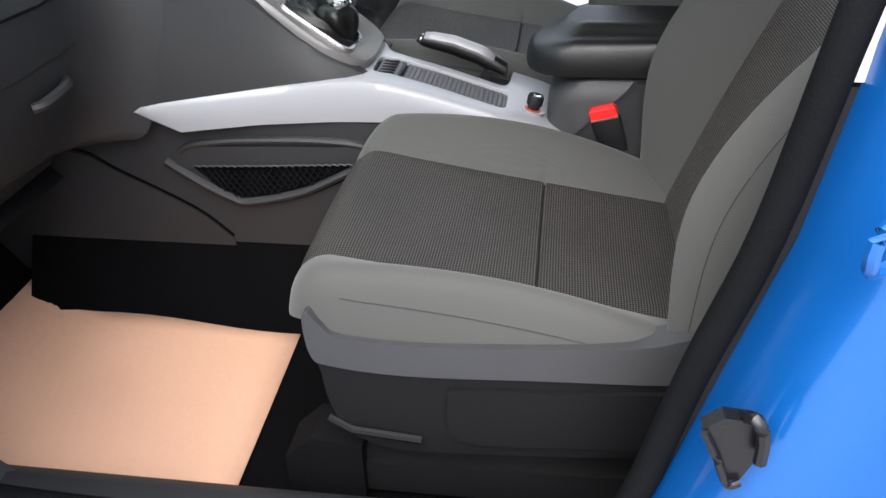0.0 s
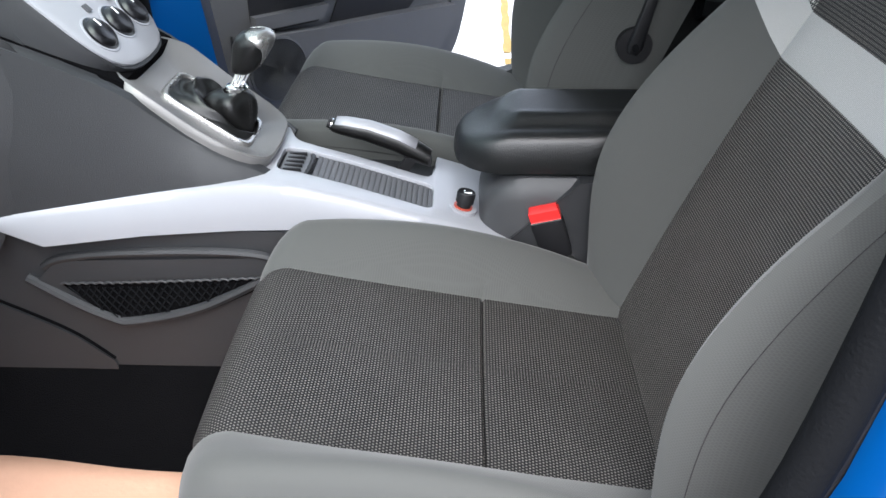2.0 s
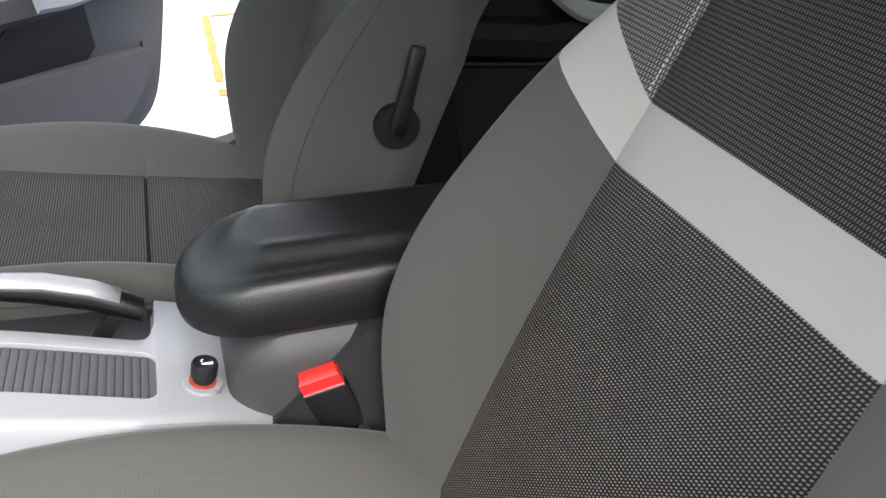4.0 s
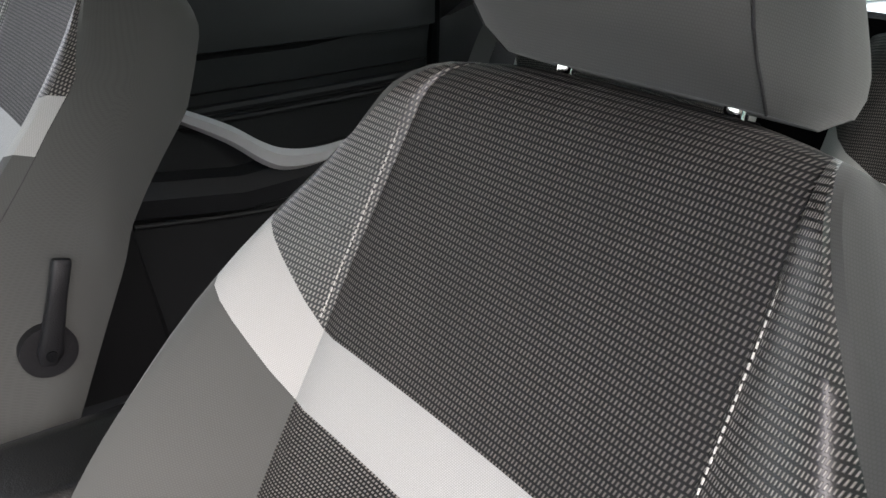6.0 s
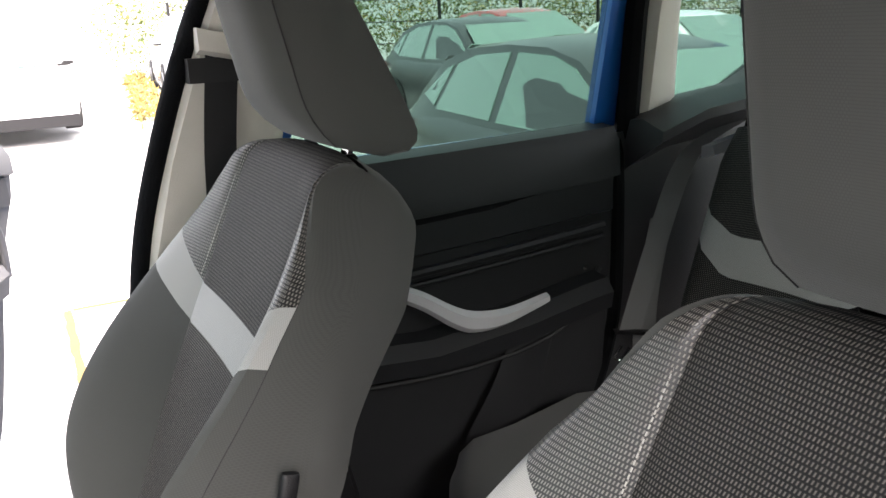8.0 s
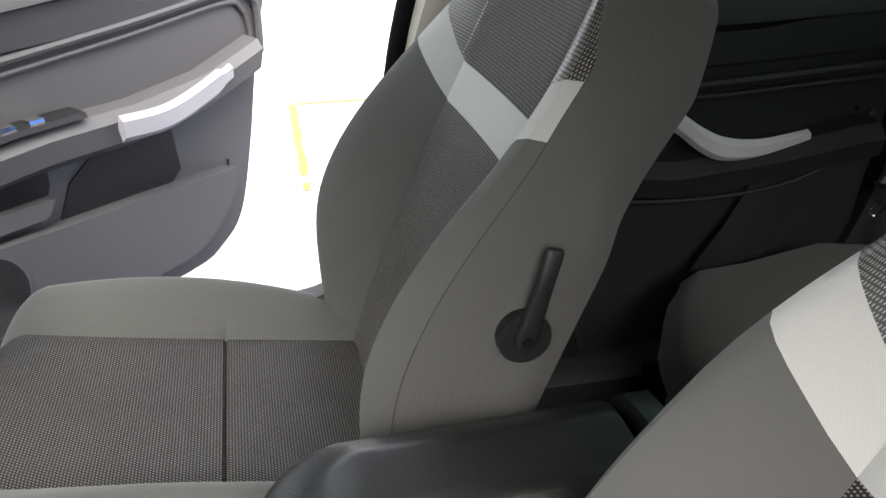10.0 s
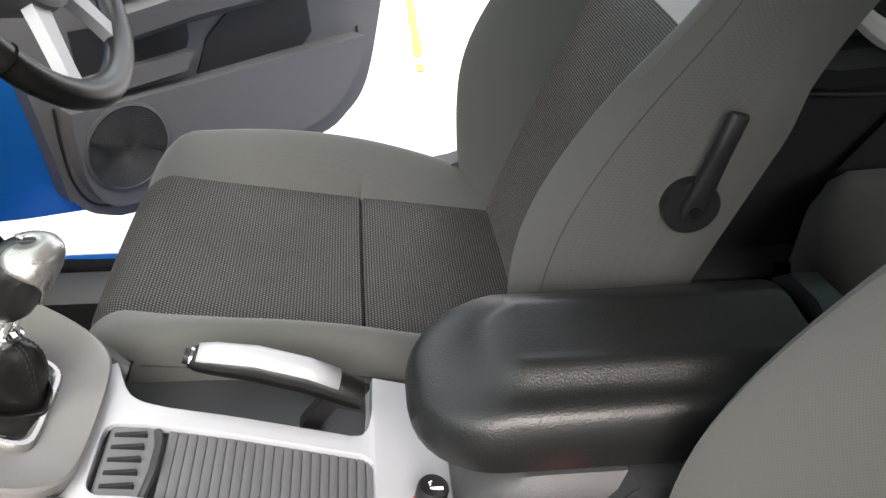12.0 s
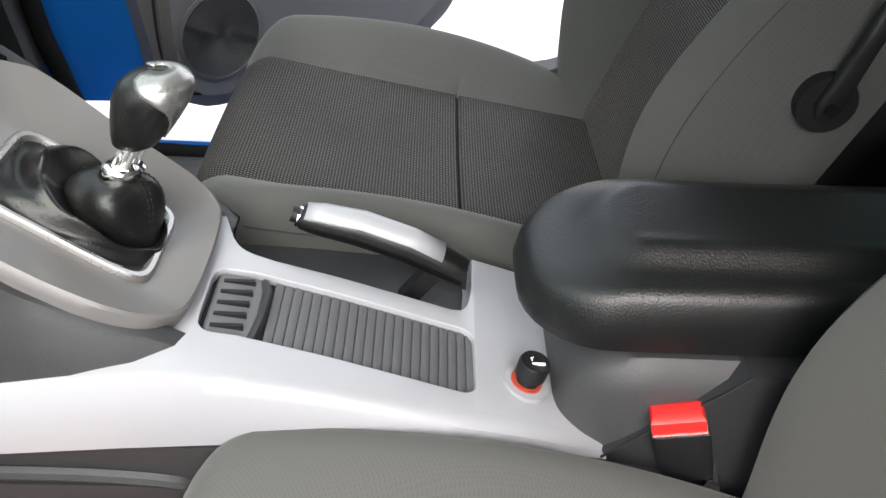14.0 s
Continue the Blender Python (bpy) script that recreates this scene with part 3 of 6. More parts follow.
for s in (-1, 1):
    part("tail_pillar", loft([[(x0, s * y, z), (x0 + 0.2, s * (y - 0.03), z), (x0 + 0.2, s * (y + 0.03), z), (x0, s * (y + 0.03), z)] for x0, y, z in ((1.98, 0.765, 1.20), (1.99, 0.70, 1.42), (2.0, 0.63, 1.62))]), "blue", body, "blue tail pillar")
    part("tail_pillar_trim", loft([[(x0, s * y, z), (x0 + 0.2, s * (y - 0.09), z), (x0 + 0.24, s * (y - 0.03), z), (x0, s * (y + 0.02), z)] for x0, y, z in ((1.93, 0.75, 1.12), (1.945, 0.745, 1.27), (1.965, 0.685, 1.42), (1.985, 0.62, 1.60))]), "dash", body, "dark grey tail pillar trim")
part("roof", loft([[(x, y, z + 0.035 * (1 - (y / 0.66) ** 2)) for y in np.linspace(-0.66, 0.66, 9)] + [(x, y, z - 0.02 + 0.035 * (1 - (y / 0.66) ** 2)) for y in np.linspace(0.66, -0.66, 9)]
                   for x, z in ((0.05, 1.54), (0.4, 1.61), (0.9, 1.65), (1.5, 1.655), (2.1, 1.60))]), "blue", body, "blue painted roof")
part("tailgate", prism([(2.28, 0.45), (2.33, 0.95), (2.10, 1.10), (2.16, 1.14), (2.39, 0.98), (2.36, 0.45)], "y", -0.80, 0.80), "blue", body, "blue tailgate", bevel=0.01)
part("tailgate_trim", prism([(2.255, 0.45), (2.276, 0.45), (2.326, 0.955), (2.098, 1.104), (2.158, 1.146), (2.15, 1.156), (2.07, 1.10), (2.30, 0.94)], "y", -0.79, 0.79), "dash", body, "dark grey tailgate trim")
part("bonnet", loft([[(x, y, z + 0.05 * (1 - (y / 0.86) ** 2)) for y in np.linspace(-0.86, 0.86, 9)] + [(x, y, z - 0.02 + 0.05 * (1 - (y / 0.86) ** 2)) for y in np.linspace(0.86, -0.86, 9)] for x, z in ((-1.52, 0.80), (-1.45, 0.90), (-1.1, 0.98), (-0.78, 1.035))]), "blue", body, "blue bonnet")
part("scuttle", prism([(-0.80, 1.00), (-0.60, 1.06), (-0.60, 1.085), (-0.80, 1.05)], "y", -0.80, 0.80), "black", body, "black scuttle panel")
part("bulkhead", prism([(-0.98, 0.30), (-0.92, 0.30), (-0.86, 1.06), (-0.92, 1.06)], "y", -0.86, 0.86), "black", body)
# pale trim over the pillars inside
for s in (-1, 1):
    for name, rows in (("pillar_trim", ((1.055, 0.578, 0.83, 0.735), (1.25, 0.628, 0.815, 0.705), (1.43, 0.688, 0.84, 0.655), (1.60, 0.75, 0.90, 0.585))),
                       ("lower_pillar_trim", ((0.46, 0.43, 0.93, 0.72), (0.77, 0.52, 0.88, 0.735), (1.05, 0.574, 0.835, 0.732)))):
        rings = [[(x0 - 0.004, s * (yi + 0.02), z), (x0 + 0.012, s * (yi - 0.004), z), (x1 - 0.02, s * (yi - 0.004), z), (x1, s * (yi + 0.02), z)] for z, x0, x1, yi in rows]
        part(name, loft(rings), "trim" if name == "pillar_trim" else "black", body, "pale beige pillar trim" if name == "pillar_trim" else "dark grey lower pillar trim", bevel=0.006)
    rings = [[(x0 - 0.012, s * (yi + 0.01), z), (x0 + 0.01, s * (yi - 0.012), z), (x1, s * (yi - 0.012), z), (x1 + 0.03, s * (yi + 0.01), z)] for z, x0, x1, yi in ((1.215, 1.585, 1.655, 0.755), (1.43, 1.560, 1.61, 0.695), (1.60, 1.545, 1.585, 0.64))]
    part("rear_pillar_trim", loft(rings), "trim", body, "pale beige rear pillar trim", bevel=0.008)
    part("door_seal", tube(smooth_path([(-0.415, s * 0.742, 1.05), (-0.405, s * 0.742, 0.75), (-0.385, s * 0.742, 0.63), (-0.355, s * 0.742, 0.53), (-0.29, s * 0.742, 0.478), (0.30, s * 0.745, 0.478), (0.425, s * 0.748, 0.515), (0.468, s * 0.75, 0.58), (0.512, s * 0.752, 0.77),
                                      (0.552, s * 0.752, 0.92), (0.584, s * 0.748, 1.11), (0.62, s * 0.724, 1.25), (0.68, s * 0.675, 1.43), (0.735, s * 0.63, 1.55)], 5), 0.016, 10), "rubber", body, "black rubber door seal")
    part("door_striker", tube(smooth_path([(0.615, s * 0.86, 1.00), (0.585, s * 0.885, 1.0), (0.585, s * 0.885, 0.97), (0.615, s * 0.86, 0.97)], 4), 0.006, 8), "blue", body, "blue painted door striker")
strap = thing("door_check_strap", "black metal door latch bracket on the blue pillar", "latch", (0.545, -0.84, 0.75))
part("bracket", prism([(0.504, 0.784), (0.520, 0.798), (0.544, 0.796), (0.554, 0.760), (0.542, 0.728), (0.530, 0.726), (0.518, 0.754)], "y", -0.850, -0.835), "gloss", strap, bevel=0.005, segs=3)
part("bracket_edge", tube(smooth_path([(0.505, -0.852, 0.784), (0.520, -0.856, 0.754), (0.531, -0.856, 0.728), (0.542, -0.854, 0.730)], 4), 0.0035, 8), "gloss", strap, "worn steel edge")
part("bracket_post", tube(smooth_path([(0.538, -0.842, 0.794), (0.542, -0.860, 0.808), (0.550, -0.862, 0.792), (0.552, -0.860, 0.762)], 4), 0.006, 8), "gloss", strap)

headliner = thing("headliner", "pale beige cloth headlining under the roof", "ceiling", (0.8, 0, 1.5), kind="structure")
part("headlining", loft([[(x, y, z + 0.03 * (1 - (y / 0.6) ** 2)) for y in np.linspace(-0.62, 0.62, 9)] + [(x, y, z + 0.006 + 0.03 * (1 - (y / 0.6) ** 2)) for y in np.linspace(0.62, -0.62, 9)]
                         for x, z in ((0.06, 1.50), (0.4, 1.57), (0.9, 1.61), (1.5, 1.615), (2.06, 1.56))]), "trim", headliner, "pale beige headlining cloth")

for i, (name, mt, q) in enumerate((("window_1", "screen", [(-0.62, -0.74, 1.08), (-0.62, 0.74, 1.08), (0.08, 0.62, 1.53), (0.08, -0.62, 1.53)]),
                                   ("window_2", "privacy", [(0.80, 0.795, 1.19), (1.535, 0.795, 1.20), (1.50, 0.66, 1.60), (0.90, 0.66, 1.60)]),
                                   ("window_3", "privacy", [(0.80, -0.795, 1.19), (1.535, -0.795, 1.20), (1.50, -0.66, 1.60), (0.90, -0.66, 1.60)]),
                                   ("window_4", "privacy", [(1.60, 0.80, 1.22), (1.98, 0.79, 1.30), (2.0, 0.665, 1.585), (1.54, 0.665, 1.60)]),
                                   ("window_5", "privacy", [(1.60, -0.80, 1.22), (1.98, -0.79, 1.30), (2.0, -0.665, 1.585), (1.54, -0.665, 1.60)]),
                                   ("window_6", "glass", [(2.26, -0.72, 1.10), (2.26, 0.72, 1.10), (2.09, 0.60, 1.585), (2.09, -0.60, 1.585)]))):
    c = sum((Vector(p) for p in q), Vector()) / 4
    w = thing(name, "windscreen of clear laminated glass" if i == 0 else "dark tinted car window glass", "car window", c, kind="structure")
    nrm = (Vector(q[1]) - Vector(q[0])).cross(Vector(q[3]) - Vector(q[0])).normalized() * 0.004
    g = part("pane", loft([[Vector(p) for p in q], [Vector(p) + nrm for p in q]]), mt, w)
    g.visible_shadow = False


# ---- rear doors, closed, with their inner trim ----
def rear_door(s):
    d = thing("rear_door", "closed blue rear car door with black inner trim", "car door", (1.15, s * 0.8, 0.4), "rear doors")
    part("outer_skin", prism([(0.66, 0.42), (1.30, 0.42), (1.50, 0.70), (1.53, 1.20), (0.80, 1.19), (0.84, 0.90)], "y", *sorted((s * 0.865, s * 0.905))), "blue", d, "blue painted outer skin", bevel=0.01)
    part("trim_panel", prism([(0.82, 0.44), (1.34, 0.44), (1.47, 0.66), (1.495, 1.00), (1.50, 1.19), (0.80, 1.185), (0.84, 0.90)], "y", *sorted((s * 0.735, s * 0.862))), "reardoor", d, "black plastic door trim", bevel=0.012)
    part("window_ledge", loft([[(x, s * 0.86, z), (x, s * 0.79, z + 0.014), (x, s * 0.732, z + 0.008), (x, s * 0.716, z - 0.02), (x, s * 0.712, zb), (x, s * 0.745, zb - 0.01)] for x, z, zb in ((0.78, 1.193, 1.09), (1.10, 1.198, 1.10), (1.35, 1.203, 1.110), (1.46, 1.206, 1.115), (1.50, 1.207, 1.12))]), "reardoor", d, "soft black window ledge")
    part("upper_pad", loft([[(x, s * 0.74, z0), (x, s * 0.722, z0 - 0.01), (x, s * 0.722, z1 + 0.01), (x, s * 0.74, z1)] for x, z0, z1 in ((0.80, 1.085, 1.01), (1.2, 1.10, 1.025), (1.49, 1.14, 1.04))]), "reardoor", d, "padded black upper panel")
    for dz, r in ((0.0, 0.010), (-0.022, 0.006)):
        part("ledge_rib", tube(smooth_path([(0.82, s * 0.728, 0.985 + dz), (1.1, s * 0.724, 0.998 + dz), (1.35, s * 0.724, 1.012 + dz), (1.47, s * 0.730, 1.018 + dz)], 4), r, 8), "reardoor", d)
    part("arm_rest", loft([[(x, s * 0.74, z + 0.035), (x, s * 0.69, z + 0.03), (x, s * 0.668, z + 0.005), (x, s * 0.675, z - 0.03), (x, s * 0.74, z - 0.06)] for x, z in ((0.84, 0.865), (1.05, 0.845), (1.25, 0.862), (1.40, 0.885), (1.45, 0.89))]), "reardoor", d, "black moulded door armrest")
    hp = smooth_path([(0.90, s * 0.705, 1.02), (1.02, s * 0.685, 0.962), (1.085, s * 0.672, 0.918), (1.13, s * 0.668, 0.900), (1.20, s * 0.672, 0.896), (1.305, s * 0.695, 0.905)], 6)
    part("pull_handle", loft([[(p.x, p.y, p.z + h), (p.x, p.y - s * 0.012, p.z + h * 0.5), (p.x, p.y - s * 0.012, p.z - h * 0.5), (p.x, p.y, p.z - h), (p.x, p.y + s * 0.012, p.z)] for p, h in
                              [(p, 0.010 + 0.012 * math.sin(math.pi * min(1, max(0.06, k / (len(hp) - 1))) ** 0.9)) for k, p in enumerate(hp)]]), "pull", d, "silver satin pull handle")
    part("bottle_pocket", loft([[(x, s * y, z) for x, z in ((x0, z0), (x1, z0 - 0.012), (x1, z0 - 0.030), (x0, z0 - 0.018))] for z0, x0, x1, y in ((0.835, 1.24, 1.345, 0.732), (0.80, 1.225, 1.325, 0.722), (0.74, 1.18, 1.295, 0.706), (0.66, 1.12, 1.25, 0.700), (0.60, 1.09, 1.22, 0.712))]), "reardoor", d, "moulded bottle pocket", bevel=0.004)
    part("pocket_rib", tube(smooth_path([(0.86, s * 0.728, 0.80), (1.15, s * 0.724, 0.785), (1.36, s * 0.724, 0.82), (1.46, s * 0.728, 0.93)], 5), 0.006, 8), "reardoor", d)
    part("window_frame", loft([[(x, s * y, z), (x + 0.05, s * y, z + 0.004), (x + 0.085, s * (y + 0.03), z), (x, s * (y + 0.03), z)] for x, y, z in ((1.480, 0.775, 1.205), (1.463, 0.70, 1.43), (1.45, 0.645, 1.60))]), "blue", d, "blue painted window frame")
    part("frame_seal", tube([(1.560, s * 0.768, 1.19), (1.522, s * 0.70, 1.43), (1.50, s * 0.645, 1.60)], 0.024, 8), "rubber", d, "black rubber frame seal")
    part("door_edge_seal", tube(smooth_path([(1.533, s * 0.768, 1.20), (1.525, s * 0.75, 1.05), (1.51, s * 0.745, 0.8), (1.44, s * 0.745, 0.60), (1.36, s * 0.745, 0.44)], 4), 0.014, 8), "rubber", d, "black rubber door seal")
    part("trim_screw", disc((1.425, s * 0.732, 0.935), (0, 1, 0), 0.005, 0.006, 12), "chrome", d)
    return d


for s in (1, -1):
    rear_door(s)

# ---- rear bench ----
bench = thing("rear_bench", "black and grey cloth rear bench with pale accent bands", "rear seat", (1.4, 0, 0.36))
rings = []
for y in np.linspace(-0.66, 0.66, 61):
    e = max(0.0, 1 - abs(y / 0.66) ** 6)
    hump = 0.022 * math.cos(y / 0.66 * math.pi * 2.0)
    q = 1 - e
    rings.append([(1.00 + 0.05 * q, y, 0.46), (0.975 + 0.08 * q, y, 0.58), (0.978 + 0.08 * q, y, 0.625 - 0.03 * q + hump * 0.5), (0.992 + 0.08 * q, y, 0.660 - 0.045 * q + hump * 0.7), (1.018 + 0.06 * q, y, 0.684 - 0.05 * q + hump * 0.8), (1.07 + 0.04 * q, y, 0.700 - 0.05 * q + hump), (1.20, y, 0.695 - 0.04 * q + hump), (1.35, y, 0.680 + hump), (1.55, y, 0.652 + hump), (1.60, y, 0.48)])
part("bench_cushion", loft(rings), "bolster", bench, "dark grey cloth bench cushion")
part("bench_base", prism([(1.04, 0.358), (1.60, 0.358), (1.60, 0.50), (1.01, 0.50)], "y", -0.64, 0.64), "carpet", bench, "black carpeted bench base")


def bench_back(y0, y1, b0, b1):
    """One cushion of the bench's back, between y0 and y1; its band runs from b0 to b1."""
    vs = [k / 24 for k in range(25)]
    us = [k / 24 for k in range(25)]
    pts, uvs = [], []
    for vr in vs:
        row, uvr = [], []
        for u in us:
            e = abs(2 * u - 1)
            bulge = 0.055 * (1 - e ** 6) - 0.014 * math.cos(e * math.pi) * (1 - e ** 4) + 0.02 * math.exp(-((e - 0.78) / 0.12) ** 2)
            e2 = abs(2 * u - 0.96)
            v = vr + (0.16 * max(0, e2 - 0.6) / 0.4) * math.exp(-((vr - 0.57) / 0.2) ** 2)
            x = 1.52 + 0.20 * v + 0.04 * max(0, v - 0.9) * 10 * 0.5
            z = 0.62 + 0.60 * v - 0.03 * e ** 4 * v
            y = y0 + (y1 - y0) * u
            row.append((x - bulge, y, z + 0.02 * bulge))
            uvr.append((y, v * 0.62))
        pts.append(row)
        uvs.append(uvr)

    def zone(i, j):
        v = vs[i]
        return "band" if 0.52 <= v < 0.63 else "low" if v < 0.52 else "high"

    zones(pts, uvs, zone, bench, {"band": ("accent_band", "band", "pale grey cloth band"), "low": ("bench_back", "insert", "charcoal cloth bench back"), "high": ("bench_shoulder", "upper", "black cloth bench shoulder")})


bench_back(0.06, 0.63, 0, 0), bench_back(-0.63, -0.06, 0, 0)
part("bench_shell", prism([(1.56, 0.50), (1.755, 1.215), (1.84, 1.215), (1.70, 0.45)], "y", -0.63, 0.63), "carpet", bench, "black carpeted bench shell", bevel=0.01)
for y in (0.36, -0.36):
    rings = []
    for v in np.linspace(0, 1, 9):
        k = (1 - abs(2 * v - 1) ** 4) ** 0.5 * 0.9 + 0.1
        rings.append([(1.80 + 0.03 * v - 0.045 * k * math.cos(t), y + 0.115 * (0.6 + 0.4 * k) * math.copysign(abs(math.sin(t)) ** 0.6, math.sin(t)), 1.20 + 0.13 * v) for t in np.linspace(0, math.tau, 24, endpoint=False)])
    part("rear_headrest", loft(rings), "upper", bench, "low black cloth headrest")
shelf = thing("parcel_shelf", "grey plastic parcel shelf edge and boot trim", "boot trim", (1.9, 0.7, 1.16))
for s in (1, -1):
    part("shelf_ledge", loft([[(x, s * 0.80, z), (x, s * 0.70, z + 0.012), (x, s * 0.64, z - 0.008), (x, s * 0.645, z - 0.03), (x, s * 0.76, z - 0.10)] for x, z in ((1.545, 1.215), (1.664, 1.25), (1.845, 1.268), (1.93, 1.31), (2.0, 1.36))]), "dash", shelf, "dark grey plastic window ledge")
    part("boot_trim", prism([(1.36, 0.42), (1.44, 0.60), (1.475, 1.195), (1.56, 1.20), (2.28, 1.20), (2.28, 0.42)], "y", *sorted((s * 0.752, s * 0.766))), "dash", shelf, "dark grey boot side trim")
    part("ledge_catch", loft([[(x, s * y, 1.175 + h), (x, s * (y - 0.03), 1.18 + h), (x, s * (y - 0.035), 1.16 + h), (x, s * y, 1.15 + h)] for x, y, h in ((1.66, 0.655, -0.01), (1.76, 0.645, 0.012), (1.86, 0.65, 0.02))]), "silver", shelf, "grey ledge catch")


# ---- seat belts ----
def ribbon(name, pts, width, across, material, parent, thick=0.0015):
    a = Vector(across).normalized() * width / 2
    rings = []
    ps = smooth_path(pts, 6)
    for i, p in enumerate(ps):
        d = (ps[min(i + 1, len(ps) - 1)] - ps[max(i - 1, 0)]).normalized()
        n = d.cross(a).normalized() * thick
        rings.append([p - a - n, p + a - n, p + a + n, p - a + n])
    return part(name, loft(rings), material, parent)


rb = thing("rear_seat_belt", "dark grey rear seat belt hanging with its steel tongue", "seat belt", (1.46, 0.66, 0.78))
ribbon("webbing", [(1.83, 0.71, 1.20), (1.70, 0.70, 1.160), (1.635, 0.692, 1.10), (1.565, 0.685, 0.95), (1.500, 0.676, 0.80)], 0.046, (0.75, -0.6, 0.1), "belt", rb)
part("tongue_cover", loft([[(1.503 + a, 0.668 - 0.8 * a, 0.790), (1.503 + a * 0.9, 0.660 - 0.8 * a, 0.80), (1.503 + a * 0.9, 0.668 - 0.8 * a, 0.79), (1.503 + a, 0.676 - 0.8 * a, 0.80)] for a in (-0.03, -0.02, 0.0, 0.02, 0.03)]), "black", rb, "black plastic tongue cover", bevel=0.002)
part("tongue", tube(smooth_path([(1.480, 0.680, 0.768), (1.468, 0.686, 0.743), (1.480, 0.682, 0.736), (1.496, 0.674, 0.763)], 5), 0.003, 8), "chrome", rb, "steel belt tongue")
ribbon("lower_webbing", [(1.60, 0.70, 1.02), (1.545, 0.68, 0.85), (1.53, 0.67, 0.66)], 0.046, (0.8, -0.5, 0.1), "belt", rb)
fb = thing("driver_seat_belt", "black driver's seat belt hanging on the beige pillar", "seat belt", (0.68, 0.69, 1.2))
ribbon("webbing", [(0.722, 0.650, 1.42), (0.706, 0.676, 1.25), (0.700, 0.692, 1.05), (0.69, 0.70, 0.70)], 0.048, (1, 0.02, 0.0), "black", fb)
part("belt_guide", loft([[(x, 0.665 + dy, 1.43 + h), (x, 0.635 + dy, 1.43 + h), (x, 0.632 + dy, 1.40 + h), (x, 0.665 + dy, 1.392 + h)] for x, dy, h in ((0.685, 0.0, 0.012), (0.71, -0.004, 0.006), (0.75, -0.006, -0.002), (0.785, 0.0, -0.006))]), "trim", fb, "beige belt guide cover", bevel=0.004)
part("belt_slot", box(0.67, 0.755, 0.650, 0.690, 1.365, 1.40), "black", fb, "black belt slot", bevel=0.003)

bk = thing("belt_buckle", "black seat belt buckle with a red release button", "belt buckle", (0.46, -0.105, 0.66))
e1, e2 = Vector((0.95, -0.10, 0.28)).normalized(), Vector((0.33, 0.05, -0.94)).normalized()
e3 = e1.cross(e2)
c0 = Vector((0.4395, -0.100, 0.771))
rings = [[c0 + e2 * t + e1 * w * a + e3 * th * b2 for a, b2 in ((-1, -0.7), (-0.8, -1), (0.8, -1), (1, -0.7), (1, 0.7), (0.8, 1), (-0.8, 1), (-1, 0.7))] for t, w, th in ((0.022, 0.0225, 0.012), (0.030, 0.0235, 0.0125), (0.07, 0.022, 0.012), (0.085, 0.0205, 0.011))]
part("housing", loft(rings), "black", bk, "black plastic housing", bevel=0.0015)
rings = [[c0 + e2 * t + e1 * w * a + e3 * th * b2 for a, b2 in ((-1, -1), (1, -1), (1, 1), (-1, 1))] for t, w, th in ((0.002, 0.019, 0.006), (0.005, 0.0215, 0.0105), (0.0215, 0.0215, 0.0105))]
part("release_button", loft(rings), "red", bk, "red release button", bevel=0.002)
part("button_lip", loft([[c0 + e2 * t + e1 * 0.0222 * a + e3 * 0.0115 * b2 for a, b2 in ((-1, -1), (1, -1), (1, 1), (-1, 1))] for t in (0.0200, 0.0225)]), "chrome", bk)
ribbon("buckle_stalk", [tuple(c0 + e2 * 0.08), tuple(c0 + e2 * 0.13), tuple(c0 + e2 * 0.20)], 0.028, e1, "black", bk, 0.004)
part("stalk_bolt", rod(c0 + e2 * 0.09 + e1 * 0.018 - e3 * 0.016, c0 + e2 * 0.10 + e1 * 0.018 + e3 * 0.006, 0.007, 8), "chrome", bk)


# ---- centre console ----
con = thing("centre_console", "dark grey car centre console with a silver trim band", "console", (0.0, 0, 0.5))
lower = [(-0.75, 0.40), (0.45, 0.40), (0.45, 0.69), (0.395, 0.700), (0.24, 0.730), (0.12, 0.738), (0.004, 0.741), (-0.121, 0.736), (-0.262, 0.722), (-0.336, 0.756), (-0.75, 0.78)]
part("lower_side", prism(lower, "y", -0.132, 0.132), "dash", con, "dark grey console side", bevel=0.006)
ZS = ([-0.62, -0.324, -0.118, 0.0, 0.06], [0.77, 0.773, 0.800, 0.812, 0.812])
ZT = ([-0.62, -0.30, -0.25, -0.19, -0.14, -0.113, -0.095, -0.036, 0.047, 0.07], [1.045, 1.030, 1.010, 0.982, 0.957, 0.943, 0.928, 0.877, 0.827, 0.808])
rings = []
for x in [-0.62, -0.5, -0.4, -0.33, -0.265, -0.23, -0.195, -0.155, -0.135, -0.113, -0.095, -0.075, -0.05, -0.02, 0.02, 0.045, 0.06]:
    zs, zt = lerp(x, *ZS) - 0.01, lerp(x, *ZT) - lerp(x, [-0.14, -0.10], [0.004, 0.010])
    wt = lerp(x, [-0.62, -0.25, -0.12, -0.036, 0.06], [0.15, 0.134, 0.119, 0.106, 0.086])
    wb = lerp(x, [-0.62, -0.324, 0.0, 0.06], [0.20, 0.158, 0.126, 0.092])
    half = [(-wb, zs), (-wb * 0.97 - wt * 0.02, zs + (zt - zs) * 0.35), (-(wb * 0.45 + wt * 0.55), zs + (zt - zs) * 0.75), (-wt - 0.006, zt - 0.004), (-wt + 0.008, zt), (-wt * 0.6, zt - lerp(x, [-0.16, -0.12], [0.0, 0.036]))]
    rings.append([(x, y, z) for y, z in half] + [(x, -y, z) for y, z in half[::-1]])
part("tower", loft(rings), "dash", con, "dark grey console tower")
